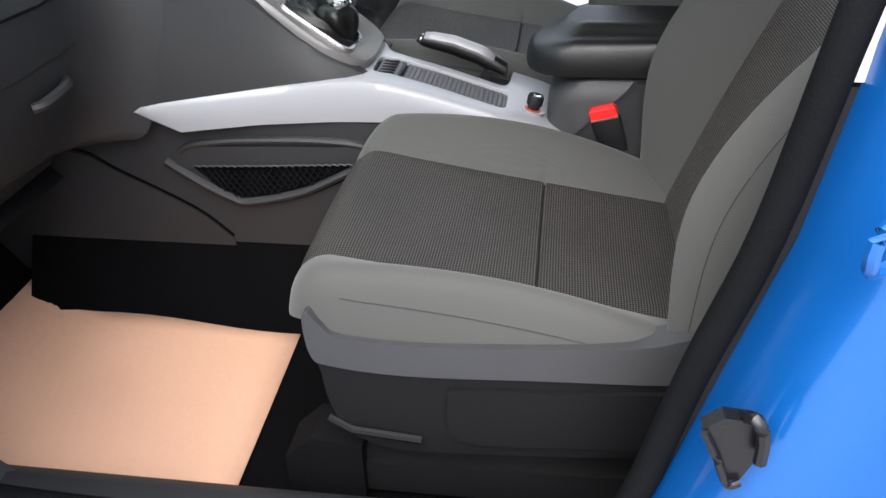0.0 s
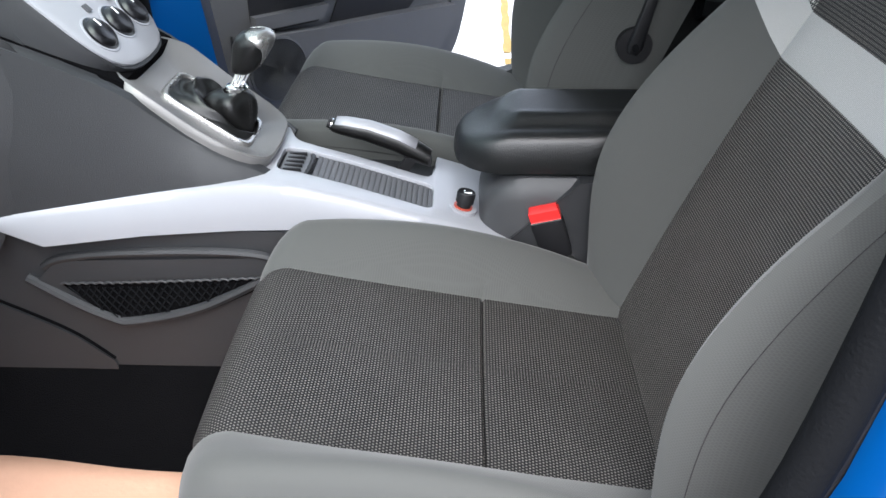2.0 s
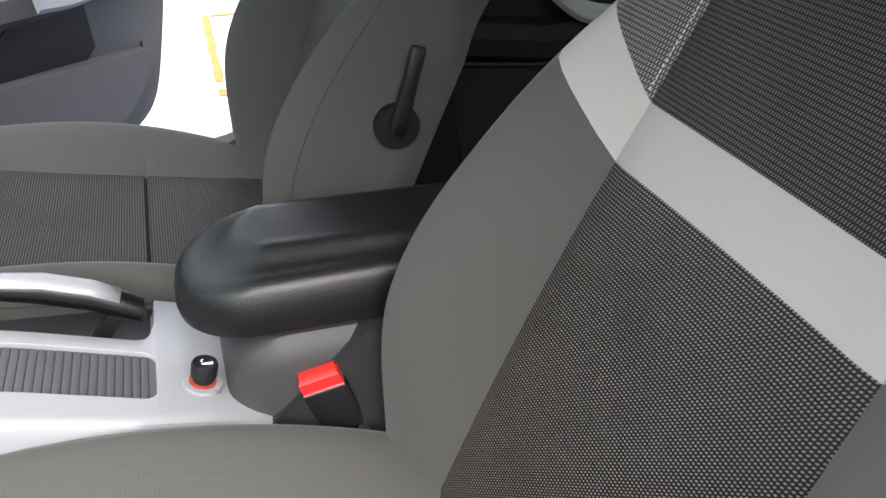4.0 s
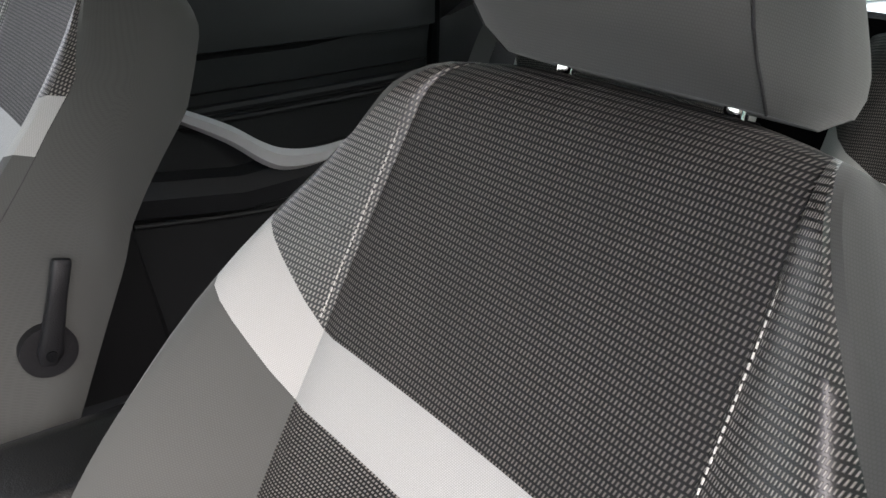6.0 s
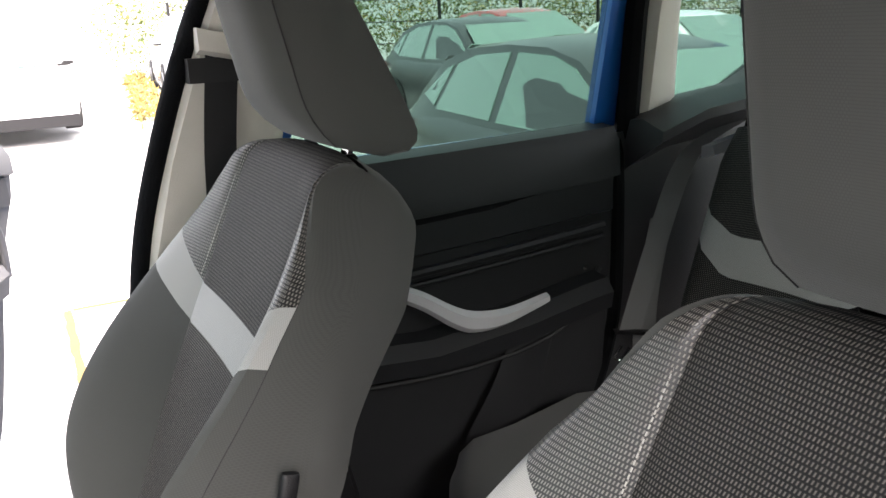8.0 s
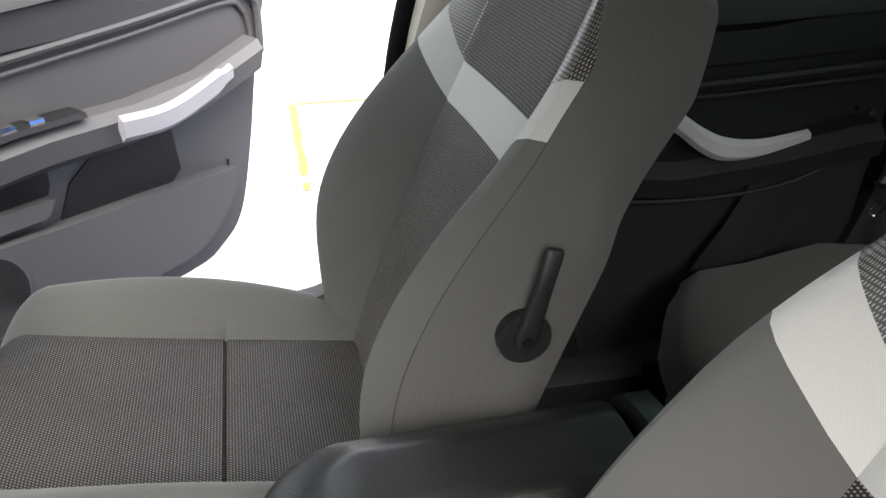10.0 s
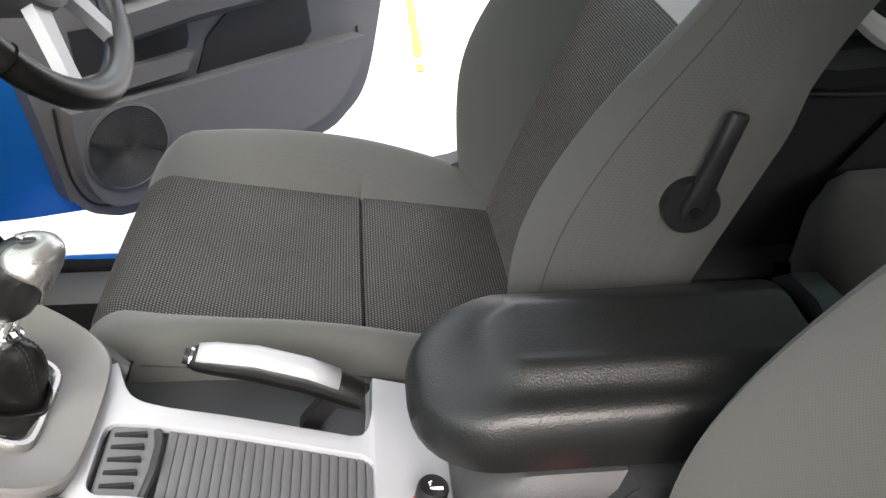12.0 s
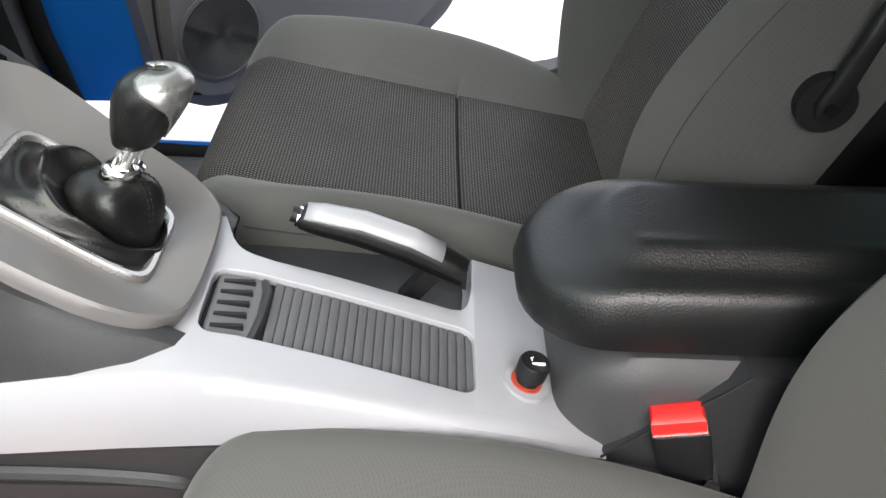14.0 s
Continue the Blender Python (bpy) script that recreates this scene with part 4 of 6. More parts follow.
# shadow under the control panel's edge, built as a black block
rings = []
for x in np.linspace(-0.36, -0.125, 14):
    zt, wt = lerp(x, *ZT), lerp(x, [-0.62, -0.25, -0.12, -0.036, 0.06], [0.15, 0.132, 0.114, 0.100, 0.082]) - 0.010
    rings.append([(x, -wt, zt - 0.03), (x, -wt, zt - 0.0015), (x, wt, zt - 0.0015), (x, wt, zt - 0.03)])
part("stack_shadow", loft(rings), "carpet", con, "black block as the shadow below the control panel")
# silver band along the side
SB = ([-0.336, -0.262, -0.121, 0.004, 0.119, 0.24, 0.395], [0.760, 0.724, 0.738, 0.743, 0.740, 0.732, 0.702])
STP = ([-0.336, -0.324, -0.118, 0.0, 0.05, 0.09, 0.16, 0.22, 0.276, 0.332, 0.395], [0.764, 0.774, 0.800, 0.813, 0.8135, 0.808, 0.789, 0.770, 0.752, 0.735, 0.709])
YO = ([-0.336, -0.2, 0.0, 0.10, 0.25, 0.395], [-0.162, -0.152, -0.137, -0.126, -0.110, -0.096])
rings = []
for x in np.linspace(-0.336, 0.395, 60):
    zb, zt, yo = lerp(x, *SB), lerp(x, *STP), lerp(x, *YO)
    zt = max(zt, zb + 0.004)
    rings.append([(x, yo + 0.03, zb), (x, yo - 0.001, zb + 0.001), (x, yo - 0.003, zb + 0.35 * (zt - zb)), (x, yo, zb + 0.8 * (zt - zb)), (x, yo + 0.004, zt - 0.003), (x, yo + 0.010, zt), (x, yo + 0.03, zt - 0.003)])
part("silver_band", loft(rings), "silver", con, "silver satin trim band")


def top_z(x):
    return lerp(x, *STP) - 0.001


# silver frame round the roller lid and the parking brake's slot
HX0, HX1, HY0, HY1, HR = 0.0575, 0.2825, -0.0735, 0.0045, 0.013
FAR = ([-0.012, 0.006, 0.020, 0.034, 0.046, 0.055, 0.060, 0.065, 0.071, 0.079, 0.090, 0.105, 0.264, 0.272, 0.278, 0.2815, 0.2835],
       [0.128, 0.123, 0.116, 0.105, 0.089, 0.070, 0.057, 0.046, 0.0375, 0.0315, 0.028, 0.0265, 0.0265, 0.030, 0.040, 0.062, 0.112])


def frame_row(x):
    """The frame's four edges across at x: near, both sides of the lid's opening, far."""
    d = min(max(0.0, x - HX0), max(0.0, HX1 - x), HR)
    cut = HR - math.sqrt(HR * HR - (HR - d) ** 2)
    return lerp(x, *YO) + 0.014, HY0 + cut, HY1 - cut, lerp(x, *FAR)


xs = [-0.012, -0.004, 0.004, 0.012, 0.020, 0.028, 0.036, 0.043, 0.049, 0.0535] + [HX0 + HR * (1 - math.cos(a)) for a in np.linspace(0, math.pi / 2, 7)] + [0.076, 0.082, 0.090, 0.105]
xs += list(np.linspace(0.12, 0.262, 10)) + [HX1 - HR * (1 - math.cos(a)) for a in np.linspace(math.pi / 2, 0, 9)] + [0.2835, 0.295, 0.31, 0.33, 0.36, 0.395]
bm = bmesh.new()
vv = [[bm.verts.new((x, y, top_z(x))) for y in frame_row(x)] for x in xs]
for i in range(len(xs) - 1):
    for j in range(3):
        if j == 1 and HX0 < (xs[i] + xs[i + 1]) / 2 < HX1:
            continue
        bm.faces.new((vv[i][j], vv[i + 1][j], vv[i + 1][j + 1], vv[i][j + 1]))
fr = part("silver_frame", bm, "silver", con, "silver satin console frame")
sol = fr.modifiers.new("thick", "SOLIDIFY")
sol.thickness, sol.offset = 0.010, -1
bv = fr.modifiers.new("round", "BEVEL")
bv.width, bv.segments, bv.limit_method = 0.0022, 3, "ANGLE"
part("brake_slot_wall", loft([[(0.2845 - 0.080 * t ** 1.6 - 0.010 * e, y, 0.742 - 0.075 * t - 0.002 * e) for y, e in ((0.026, 1), (0.05, 0.3), (0.085, 0), (0.114, 0))] + [(0.296 - 0.080 * t ** 1.6, y, 0.742 - 0.075 * t) for y in (0.114, 0.085, 0.05, 0.026)] for t in np.linspace(0, 1, 12)]), "silver", con, "silver slot wall")
part("slot_floor", box(0.04, 0.30, 0.022, 0.125, 0.60, 0.66), "black", con, "black slot floor")
part("frame_side", loft([[(x, 0.022, top_z(x) - 0.006), (x, 0.027, top_z(x) - 0.006), (x, 0.027, 0.66), (x, 0.022, 0.66)] for x in np.linspace(0.05, 0.285, 8)]), "dash", con)
part("inner_fill", box(-0.05, 0.40, -0.094, 0.021, 0.60, 0.700), "black", con)
part("front_fill", prism([(-0.05, 0.66), (0.03, 0.66), (0.03, 0.79), (-0.05, 0.79)], "y", -0.10, 0.10), "dash", con)
# roller lid
lid = part("roller_lid", loft([[(x, -0.074, top_z(x) - 0.010), (x, 0.005, top_z(x) - 0.010), (x, 0.005, top_z(x) - 0.016), (x, -0.074, top_z(x) - 0.016)] for x in np.linspace(0.056, 0.283, 12)]), "black", con, "grey ribbed roller lid")
for k in range(22):
    x0 = 0.1075 + k * 0.00795
    x1 = x0 + 0.0076
    part("slat", loft([[(x, -0.0725, z - 0.011), (x, -0.0725, z - h), (x, 0.0035, z - h), (x, 0.0035, z - 0.011)] for x, z, h in ((x0, top_z(x0), 0.0066), (x0 + 0.0006, top_z(x0), 0.0056), (x1 - 0.0006, top_z(x1), 0.0056), (x1, top_z(x1), 0.0066))]), "slat", lid)
grip = part("lid_grip", loft([[(x, -0.071, top_z(x) - 0.012), (x, -0.071, top_z(x) - h), (x, 0.002, top_z(x) - h), (x, 0.002, top_z(x) - 0.012)] for x, h in ((0.059, 0.008), (0.063, 0.0045), (0.09, 0.0045), (0.099, 0.005))]), "slat", con, "grey lid grip with five slots")
for k in range(5):
    y = -0.062 + k * 0.0138
    part("grip_slot", box(0.066, 0.092, y - 0.0018, y + 0.0018, top_z(0.08) - 0.0075, top_z(0.08) - 0.0015), "black", grip)
part("grip_lip", tube(smooth_path([(0.0985, -0.070, top_z(0.1) - 0.006), (0.1035, -0.05, top_z(0.1) - 0.001), (0.1045, -0.034, top_z(0.1) + 0.001), (0.1035, -0.016, top_z(0.1) - 0.001), (0.0985, 0.001, top_z(0.1) - 0.006)], 5), 0.0038, 8), "dash", con)
# net pocket in the console's side
pocket = part("pocket_panel", prism([(-0.300, 0.652), (-0.262, 0.690), (0.06, 0.700), (0.05, 0.668), (-0.06, 0.612), (-0.17, 0.580), (-0.215, 0.590)], "y", -0.138, -0.128), "dash", con, "recessed net pocket", bevel=0.003)
# shade behind the net, put in as a thin black sheet on the panel
part("pocket_mouth_shade", prism([(-0.262, 0.652), (0.035, 0.667), (-0.07, 0.616), (-0.17, 0.590), (-0.208, 0.600)], "y", -0.1395, -0.136), "carpet", pocket, "black sheet as the shade in the pocket mouth")
part("pocket_lip", tube(smooth_path([(-0.312, -0.135, 0.659), (-0.25, -0.139, 0.620), (-0.20, -0.140, 0.594), (-0.165, -0.140, 0.587), (-0.06, -0.139, 0.613), (0.055, -0.136, 0.672)], 6), 0.008, 8), "dash", pocket, "rounded pocket lip")
part("pocket_brow", tube(smooth_path([(-0.285, -0.131, 0.676), (-0.255, -0.1335, 0.692), (-0.18, -0.134, 0.702), (-0.05, -0.134, 0.707), (0.03, -0.1335, 0.703), (0.06, -0.130, 0.690)], 5), 0.007, 8), "dash", pocket)
part("pocket_joint", tube(smooth_path([(-0.318, -0.1325, 0.650), (-0.25, -0.1325, 0.609), (-0.20, -0.1325, 0.583), (-0.165, -0.1325, 0.576), (-0.06, -0.1325, 0.602), (0.055, -0.1325, 0.660)], 6), 0.0016, 6), "carpet", pocket)
bm = bmesh.new()
for k in range(27):
    for sgn in (-1, 1):
        x = -0.26 + k * 0.0125
        seg = []
        for t in np.linspace(0, 1, 9):
            px, pz = x + sgn * (t - 0.5) * 0.06, 0.585 + 0.085 * t
            lo = lerp(px, [-0.262, -0.208, -0.17, -0.07, 0.035], [0.652, 0.600, 0.590, 0.616, 0.667])
            hi = lerp(px, [-0.262, 0.035], [0.652, 0.667])
            if lo <= pz <= hi and -0.262 < px < 0.035:
                seg.append((px, -0.1415 - 0.002 * math.sin(px * 90), pz))
        if len(seg) > 1:
            tube(seg, 0.0013, 4, bm=bm)
part("net", bm, "rubber", pocket, "black elastic net")
part("net_hem", tube([(x, -0.1435 - 0.002 * math.sin((x + 0.26) * 10.6), 0.653 + 0.05 * (x + 0.26) + 0.0028 * abs(math.sin((x + 0.26) * 240))) for x in np.linspace(-0.26, 0.035, 110)], 0.0020, 6), "dash", pocket)
part("panel_joint", tube(smooth_path([(x, -0.1325, z) for x, z in ((-0.513, 0.679), (-0.459, 0.668), (-0.415, 0.640), (-0.319, 0.590), (-0.261, 0.555), (-0.212, 0.510))], 5), 0.0026, 6), "carpet", con)
part("foot_panel", prism([(-0.70, 0.665), (-0.513, 0.674), (-0.459, 0.663), (-0.415, 0.635), (-0.319, 0.585), (-0.261, 0.550), (-0.212, 0.505), (-0.20, 0.41), (-0.70, 0.41)], "y", -0.1355, -0.120), "dash", con, "dark grey footwell panel", bevel=0.002)
# rear storage box below the armrest
rings = []
for k in range(13):
    f = math.sin(k / 12 * math.pi / 2)
    x, hw, zt = 0.352 + 0.075 * (1 - math.cos(k / 12 * math.pi / 2)), 0.050 + 0.040 * f, 0.735 + 0.068 * f
    rings.append([(x, -hw - 0.004, 0.62), (x, -hw - 0.003, 0.68), (x, -hw, zt - 0.03), (x, -hw + 0.004, zt - 0.010), (x, -hw + 0.014, zt), (x, hw - 0.014, zt), (x, hw, zt - 0.012), (x, hw + 0.004, 0.62)])
rings += [[(x, y, z) for _, y, z in rings[-1]] for x in (0.50, 0.62)]
part("storage_box", loft(rings), "boxgrey", con, "grey grained storage box")
part("box_rear", prism([(0.44, 0.40), (0.66, 0.40), (0.66, 0.806), (0.62, 0.808), (0.492, 0.805), (0.392, 0.708)], "y", -0.0965, 0.0965), "dash", con, "grey rear console", bevel=0.004)
part("box_joint", tube([(0.390, -0.0985, 0.707), (0.44, -0.0985, 0.757), (0.474, -0.0985, 0.787), (0.492, -0.0978, 0.806)], 0.0012, 6), "black", con)
# lighter
lx, ly, lz = 0.327, -0.046, top_z(0.327)
part("socket_washer", disc((lx, ly, lz + 0.001), (0.25, 0, 1), 0.0205, 0.006, 32), "silver", con, "pale socket washer", bevel=0.002)
part("socket_ring", disc((lx, ly, lz + 0.003), (0.25, 0, 1), 0.0142, 0.006, 32), "orange", con, "orange socket ring", bevel=0.0015)
cap = part("lighter_knob", loft([[(lx + r * math.cos(t) + 0.2 * h, ly + r * math.sin(t), lz + h - 0.2 * r * math.cos(t)) for t in np.linspace(0, math.tau, 24, endpoint=False)] for r, h in ((0.0105, 0.004), (0.0105, 0.012), (0.0135, 0.013), (0.0138, 0.026), (0.0125, 0.029), (0.0115, 0.0285))]), "black", con, "black lighter knob with a white symbol")
part("symbol_bar", box(lx - 0.001, lx + 0.0135, ly - 0.0040, ly - 0.0018, lz + 0.0275, lz + 0.0292), "white", cap)
part("symbol_stroke", tube(smooth_path([(lx + 0.0005, ly - 0.0005, lz + 0.0288), (lx + 0.003, ly + 0.0012, lz + 0.0288), (lx + 0.0015, ly + 0.0030, lz + 0.0290), (lx + 0.004, ly + 0.0048, lz + 0.0288)], 4), 0.0006, 6), "white", cap)

# ---- armrest ----
arm = part("armrest", box(0.60, 0.69, -0.06, 0.08, 0.78, 0.80), "black", con, "black grained vinyl armrest")


def arm_outline(inset, rear=0.0):
    x0, x1, y0, y1 = 0.312 + inset * 1.15, 0.672 - inset * rear, -0.078 + inset, 0.102 - inset
    rf, out = min(max(0.02, 0.075 - inset * 0.6), (y1 - y0) / 2 - 0.0005), []
    rr = min(0.012, (y1 - y0) / 2 - 0.0005)
    for cx, cy, a0 in ((x0 + rf, y0 + rf, 180), (x1 - rr, y0 + rr, 270), (x1 - rr, y1 - rr, 0), (x0 + rf, y1 - rf, 90)):
        r = rf if cx < 0.5 else rr
        for k in range(9):
            t = math.radians(a0 + k * 90 / 8)
            out.append((cx + r * math.cos(t), cy + r * math.sin(t)))
    return out


def ease(t):
    t = min(1.0, max(0.0, t))
    return t * t * (3 - 2 * t)


def pad_rise(x, y, inset):
    """Height of the flat pad over the lid's rim: a step along the near side that spreads and dies out round the front and the far side."""
    spread = max(ease(y / 0.05), ease((0.43 - x) / 0.09))
    start, run = 0.025 - 0.019 * spread, 0.024 + 0.042 * spread
    rise = 0.006 * ease(inset / 0.02) + (0.017 + 0.16 * max(0.0, y + 0.02)) * ease((inset - start) / run)
    return rise * ease((x - 0.285) / 0.13) * (1 - 0.10 * ease((x - 0.5) / 0.17))


rings = []
for z, ins in ((0.790, 0.016), (0.792, 0.008), (0.798, 0.002), (0.815, 0.0), (0.835, 0.002), (0.846, 0.0050), (0.8508, 0.0078), (0.8528, 0.0110), (0.8536, 0.015)) + tuple((0.854, 0.015 + 0.0035 * k) for k in range(1, 22)) + ((0.854, 0.0894),):
    rings.append([(x, y, z + 0.011 + pad_rise(x, y, ins) - 0.022 * (max(0, 0.44 - x) / 0.13) ** 1.4 * ((z - 0.79) / 0.065) + 0.004 * (x - 0.4)) for x, y in arm_outline(ins, 0.3)])
part("lid", loft(rings), "vinyl", arm, "black grained vinyl lid with a raised pad")
part("hinge_cover", loft([[(x, y, z) for y, z in ((-0.078, 0.80), (-0.076, 0.858), (-0.05, 0.880), (0.02, 0.896), (0.07, 0.890), (0.096, 0.867), (0.102, 0.80))] for x in (0.674, 0.69, 0.70)]), "vinyl", arm, "black hinge cover", bevel=0.004)

# ---- gear lever ----
gear = thing("gear_lever", "gear lever with a black leather gaiter and a grey knob", "gear lever", (-0.03, 0.0, 0.86))


def gaiter_edge(a, grow=0.0, lift=0.0):
    """The gaiter's rounded rectangular rim on the sloping console, at angle a; it may be grown and lifted."""
    ca, sa = math.cos(a), math.sin(a)
    m = (abs(ca / (0.0555 + grow)) ** 7 + abs(sa / (0.0480 + grow)) ** 7) ** (1 / 7)
    x, y = -0.0425 + ca / m, sa / m
    return Vector((x, y, 0.8785 - 0.695 * (x + 0.053))) + nrm * lift


nrm = Vector((0.57, 0, 0.82))
rings = []
for grow, h in ((0.005, -0.012), (0.004, 0.002), (0.002, 0.0050), (-0.001, 0.0050), (-0.0035, 0.001), (-0.004, -0.006)):
    rings.append([gaiter_edge(math.tau * k / 96, grow, h) for k in range(96)])
part("bezel", loft(rings, cap=False), "knobmetal", gear, "thin satin metal gaiter bezel")
near = [(-0.158, -0.060, 0.957), (-0.148, -0.086, 0.954), (-0.122, -0.104, 0.942), (-0.098, -0.111, 0.928), (-0.036, -0.107, 0.879), (0.015, -0.099, 0.846), (0.044, -0.080, 0.829), (0.054, -0.045, 0.823)]
sx = near + [(x, -y, z) for x, y, z in near[::-1]]
sx = smooth_path(sx, 4, closed=True)
rings = [[Vector(p) + nrm * h + Vector((0.05 - p[0] - 0.1, -p[1], 0)) * k for p in sx] for h, k in ((-0.016, -0.02), (-0.006, -0.008), (0.0, 0.002), (0.003, 0.03), (0.002, 0.07))]
rings.append([gaiter_edge(math.atan2(p[1], p[0] + 0.0425), 0.008, 0.001) for p in sx])
rings.append([gaiter_edge(math.atan2(p[1], p[0] + 0.0425), 0.002, -0.001) for p in sx])
part("gear_surround", loft(rings), "surround", gear, "warm grey gear surround")
col = Vector((-0.010, 0.010, 0.898))
rings = []
nseg = 80
profile = smooth_path([(1.0, 0.0, 0), (0.62, 0.10, 0), (0.22, 0.62, 0), (0.0, 1.0, 0), (-0.10, 0.80, 0), (-0.26, 0.30, 0)], 4)  # from the bezel over a rolled fold into its valley
for i in range(len(profile) + 12):
    ring = []
    for k in range(nseg):
        a = math.tau * k / nseg
        ca, sa = math.cos(a), math.sin(a)
        edge = gaiter_edge(a)
        edge.z = 0
        roll = Vector((-0.024 + 0.043 * ca, 0.002 + 0.036 * sa, 0)) + Vector((ca, sa, 0)) * 0.002 * math.sin(3 * a + 1.0)
        ridge = 0.019 + 0.008 * math.cos(a - 2.6) + 0.004 * math.sin(3 * a + 0.6) + 0.002 * math.sin(7 * a)
        valley = roll.lerp(Vector((col.x, col.y, 0)), 0.26)
        if i < len(profile):
            f, h = profile[i][0], profile[i][1]
            p = roll.lerp(edge, f) if f >= 0 else roll.lerp(Vector((col.x, col.y, 0)), -f)
            p.z = 0.8785 - (p.x + 0.053) * 0.695 + ridge * h + 0.0022 * math.sin(6 * a + 7 * f) * max(0, 1 - f) * max(0, f) * 4
        else:
            t = (i - len(profile) + 1) / 12
            top = col + Vector((ca, sa, 0)) * 0.013
            z0 = 0.8785 - (valley.x + 0.053) * 0.695 + ridge * 0.30
            p = valley.lerp(top, t)
            p.z = z0 + (top.z - z0) * math.sin(t * math.pi / 2) ** 1.1
            p += Vector((ca, sa, 0)) * 0.009 * math.sin(math.pi * t) * (1 + 0.4 * math.sin(4 * a + 2 * t))
        ring.append(p)
    rings.append(ring)
part("gaiter", loft(rings, cap=False), "leather", gear, "creased black leather gaiter")
for k0 in (3, 76):
    for side in (-0.0016, 0.0016):
        for i in range(len(profile) + 1, len(profile) + 10):
            p, q = rings[i][k0], rings[i + 1][k0]
            tan = (rings[i][k0 + 1] - rings[i][k0 - 1]).normalized()
            up = (q - p).cross(tan).normalized()
            up = up if up.z > 0 else -up
            bm = rod(p.lerp(q, 0.15) + tan * side, p.lerp(q, 0.75) + tan * side, 0.0006, 5)
            part("stitch", bm, "black", gear)
ax = Vector((0.50, 0.05, 0.87)).normalized()
part("collar", loft([[col + ax * h + r * (math.cos(a) * Vector((1, 0, -0.1)) + math.sin(a) * Vector((0, 1, -0.06))) for a in np.linspace(0, math.tau, 24, endpoint=False)] for r, h in ((0.0150, -0.006), (0.0168, 0.0), (0.0168, 0.007), (0.0135, 0.010), (0.011, 0.010))]), "chrome", gear, "chrome collar")
for k in range(4):
    a = math.tau * k / 4 + 0.4
    o = Vector((math.cos(a), math.sin(a), 0)) * 0.008
    part("shaft_rib", rod(col + o, col + o + ax * 0.036, 0.0028, 8), "chrome", gear)
part("shaft", rod(col, col + ax * 0.04, 0.006, 12), "chrome", gear, "chrome shaft")
kb = col + ax * 0.031
rings = []
for h, rx, ry in ((0.0, 0.013, 0.014), (0.004, 0.018, 0.018), (0.014, 0.0215, 0.021), (0.03, 0.0255, 0.0245), (0.046, 0.0285, 0.027), (0.058, 0.0275, 0.0265), (0.066, 0.022, 0.0215), (0.0705, 0.013, 0.013), (0.072, 0.004, 0.004)):
    rings.append([kb + ax * h + Vector((rx * math.cos(a) - 0.12 * h, ry * math.sin(a), 0)) for a in np.linspace(0, math.tau, 28, endpoint=False)])
knob = part("knob", loft(rings), "leather", gear, "black leather gear knob")
rings = []
KN = ([0.0, 0.004, 0.014, 0.03, 0.046, 0.058, 0.066, 0.070, 0.0715], [0.013, 0.018, 0.0215, 0.0255, 0.0285, 0.0275, 0.022, 0.013, 0.004])
for h in (0.010, 0.016, 0.023, 0.030, 0.037, 0.044, 0.050, 0.055, 0.060, 0.064, 0.0675, 0.070, 0.0713):
    r, wide = lerp(h, *KN) + 0.0012, radians(lerp(h, [0.010, 0.03, 0.045, 0.055, 0.064, 0.0713], [14, 34, 55, 80, 115, 150]))
    rings.append([kb + ax * (h + 0.0008) + Vector((r * math.cos(a) - 0.12 * h, r * 0.98 * math.sin(a), 0)) for a in np.linspace(-wide, wide, 17)])
cap2 = part("knob_cap", loft(rings, closed=False), "knobmetal", knob, "satin silver knob cap with a shift pattern")
sc2 = cap2.modifiers.new("thick", "SOLIDIFY")
sc2.thickness, sc2.offset = 0.0016, 0
for dx, dy in ((-0.007, 0.006), (0.0, 0.006), (0.007, 0.006)):
    part("pattern_mark", rod(kb + ax * 0.0712 + Vector((dx - 0.009, dy - 0.012, -0.0005)), kb + ax * 0.0712 + Vector((dx - 0.009, dy, 0.0005)), 0.0006, 5), "black", cap2)
part("pattern_bar", rod(kb + ax * 0.0718 + Vector((-0.017, 0, 0)), kb + ax * 0.0718 + Vector((-0.001, 0, 0)), 0.0006, 5), "black", cap2)

# ---- parking brake ----
hb = thing("parking_brake", "black parking brake lever with a silver insert", "parking brake", (0.22, 0.065, 0.72))
a0, a1 = Vector((0.118, 0.072, 0.821)), Vector((0.272, 0.066, 0.768))
dv = (a1 - a0).normalized()
up = Vector((0.33, 0, 0.94))
rings, rings2 = [], []
for t, h, w in ((0.0, 0.008, 0.010), (0.03, 0.012, 0.0135), (0.12, 0.0145, 0.0155), (0.35, 0.0165, 0.0165), (0.65, 0.0165, 0.0165), (0.84, 0.0158, 0.0162), (0.9, 0.0155, 0.016), (1.0, 0.014, 0.015)):
    c = a0 + (a1 - a0) * t + up * 0.010 * math.sin(math.pi * t)
    rings.append([c + up * h * math.sin(a) + Vector((0, 1, 0)) * w * math.cos(a) for a in np.linspace(0, math.tau, 20, endpoint=False)])
    if 0.02 < t < 0.89:
        rings2.append([c + up * (h * math.sin(a) + 0.0022) + Vector((0, 1, 0)) * (w * 0.92) * math.cos(a) for a in np.linspace(math.radians(28), math.radians(165), 14)])
part("grip", loft(rings), "leather", hb, "black moulded grip")
ins = part("grip_insert", loft(rings2, closed=False), "silver", hb, "silver grip insert")
so = ins.modifiers.new("thick", "SOLIDIFY")
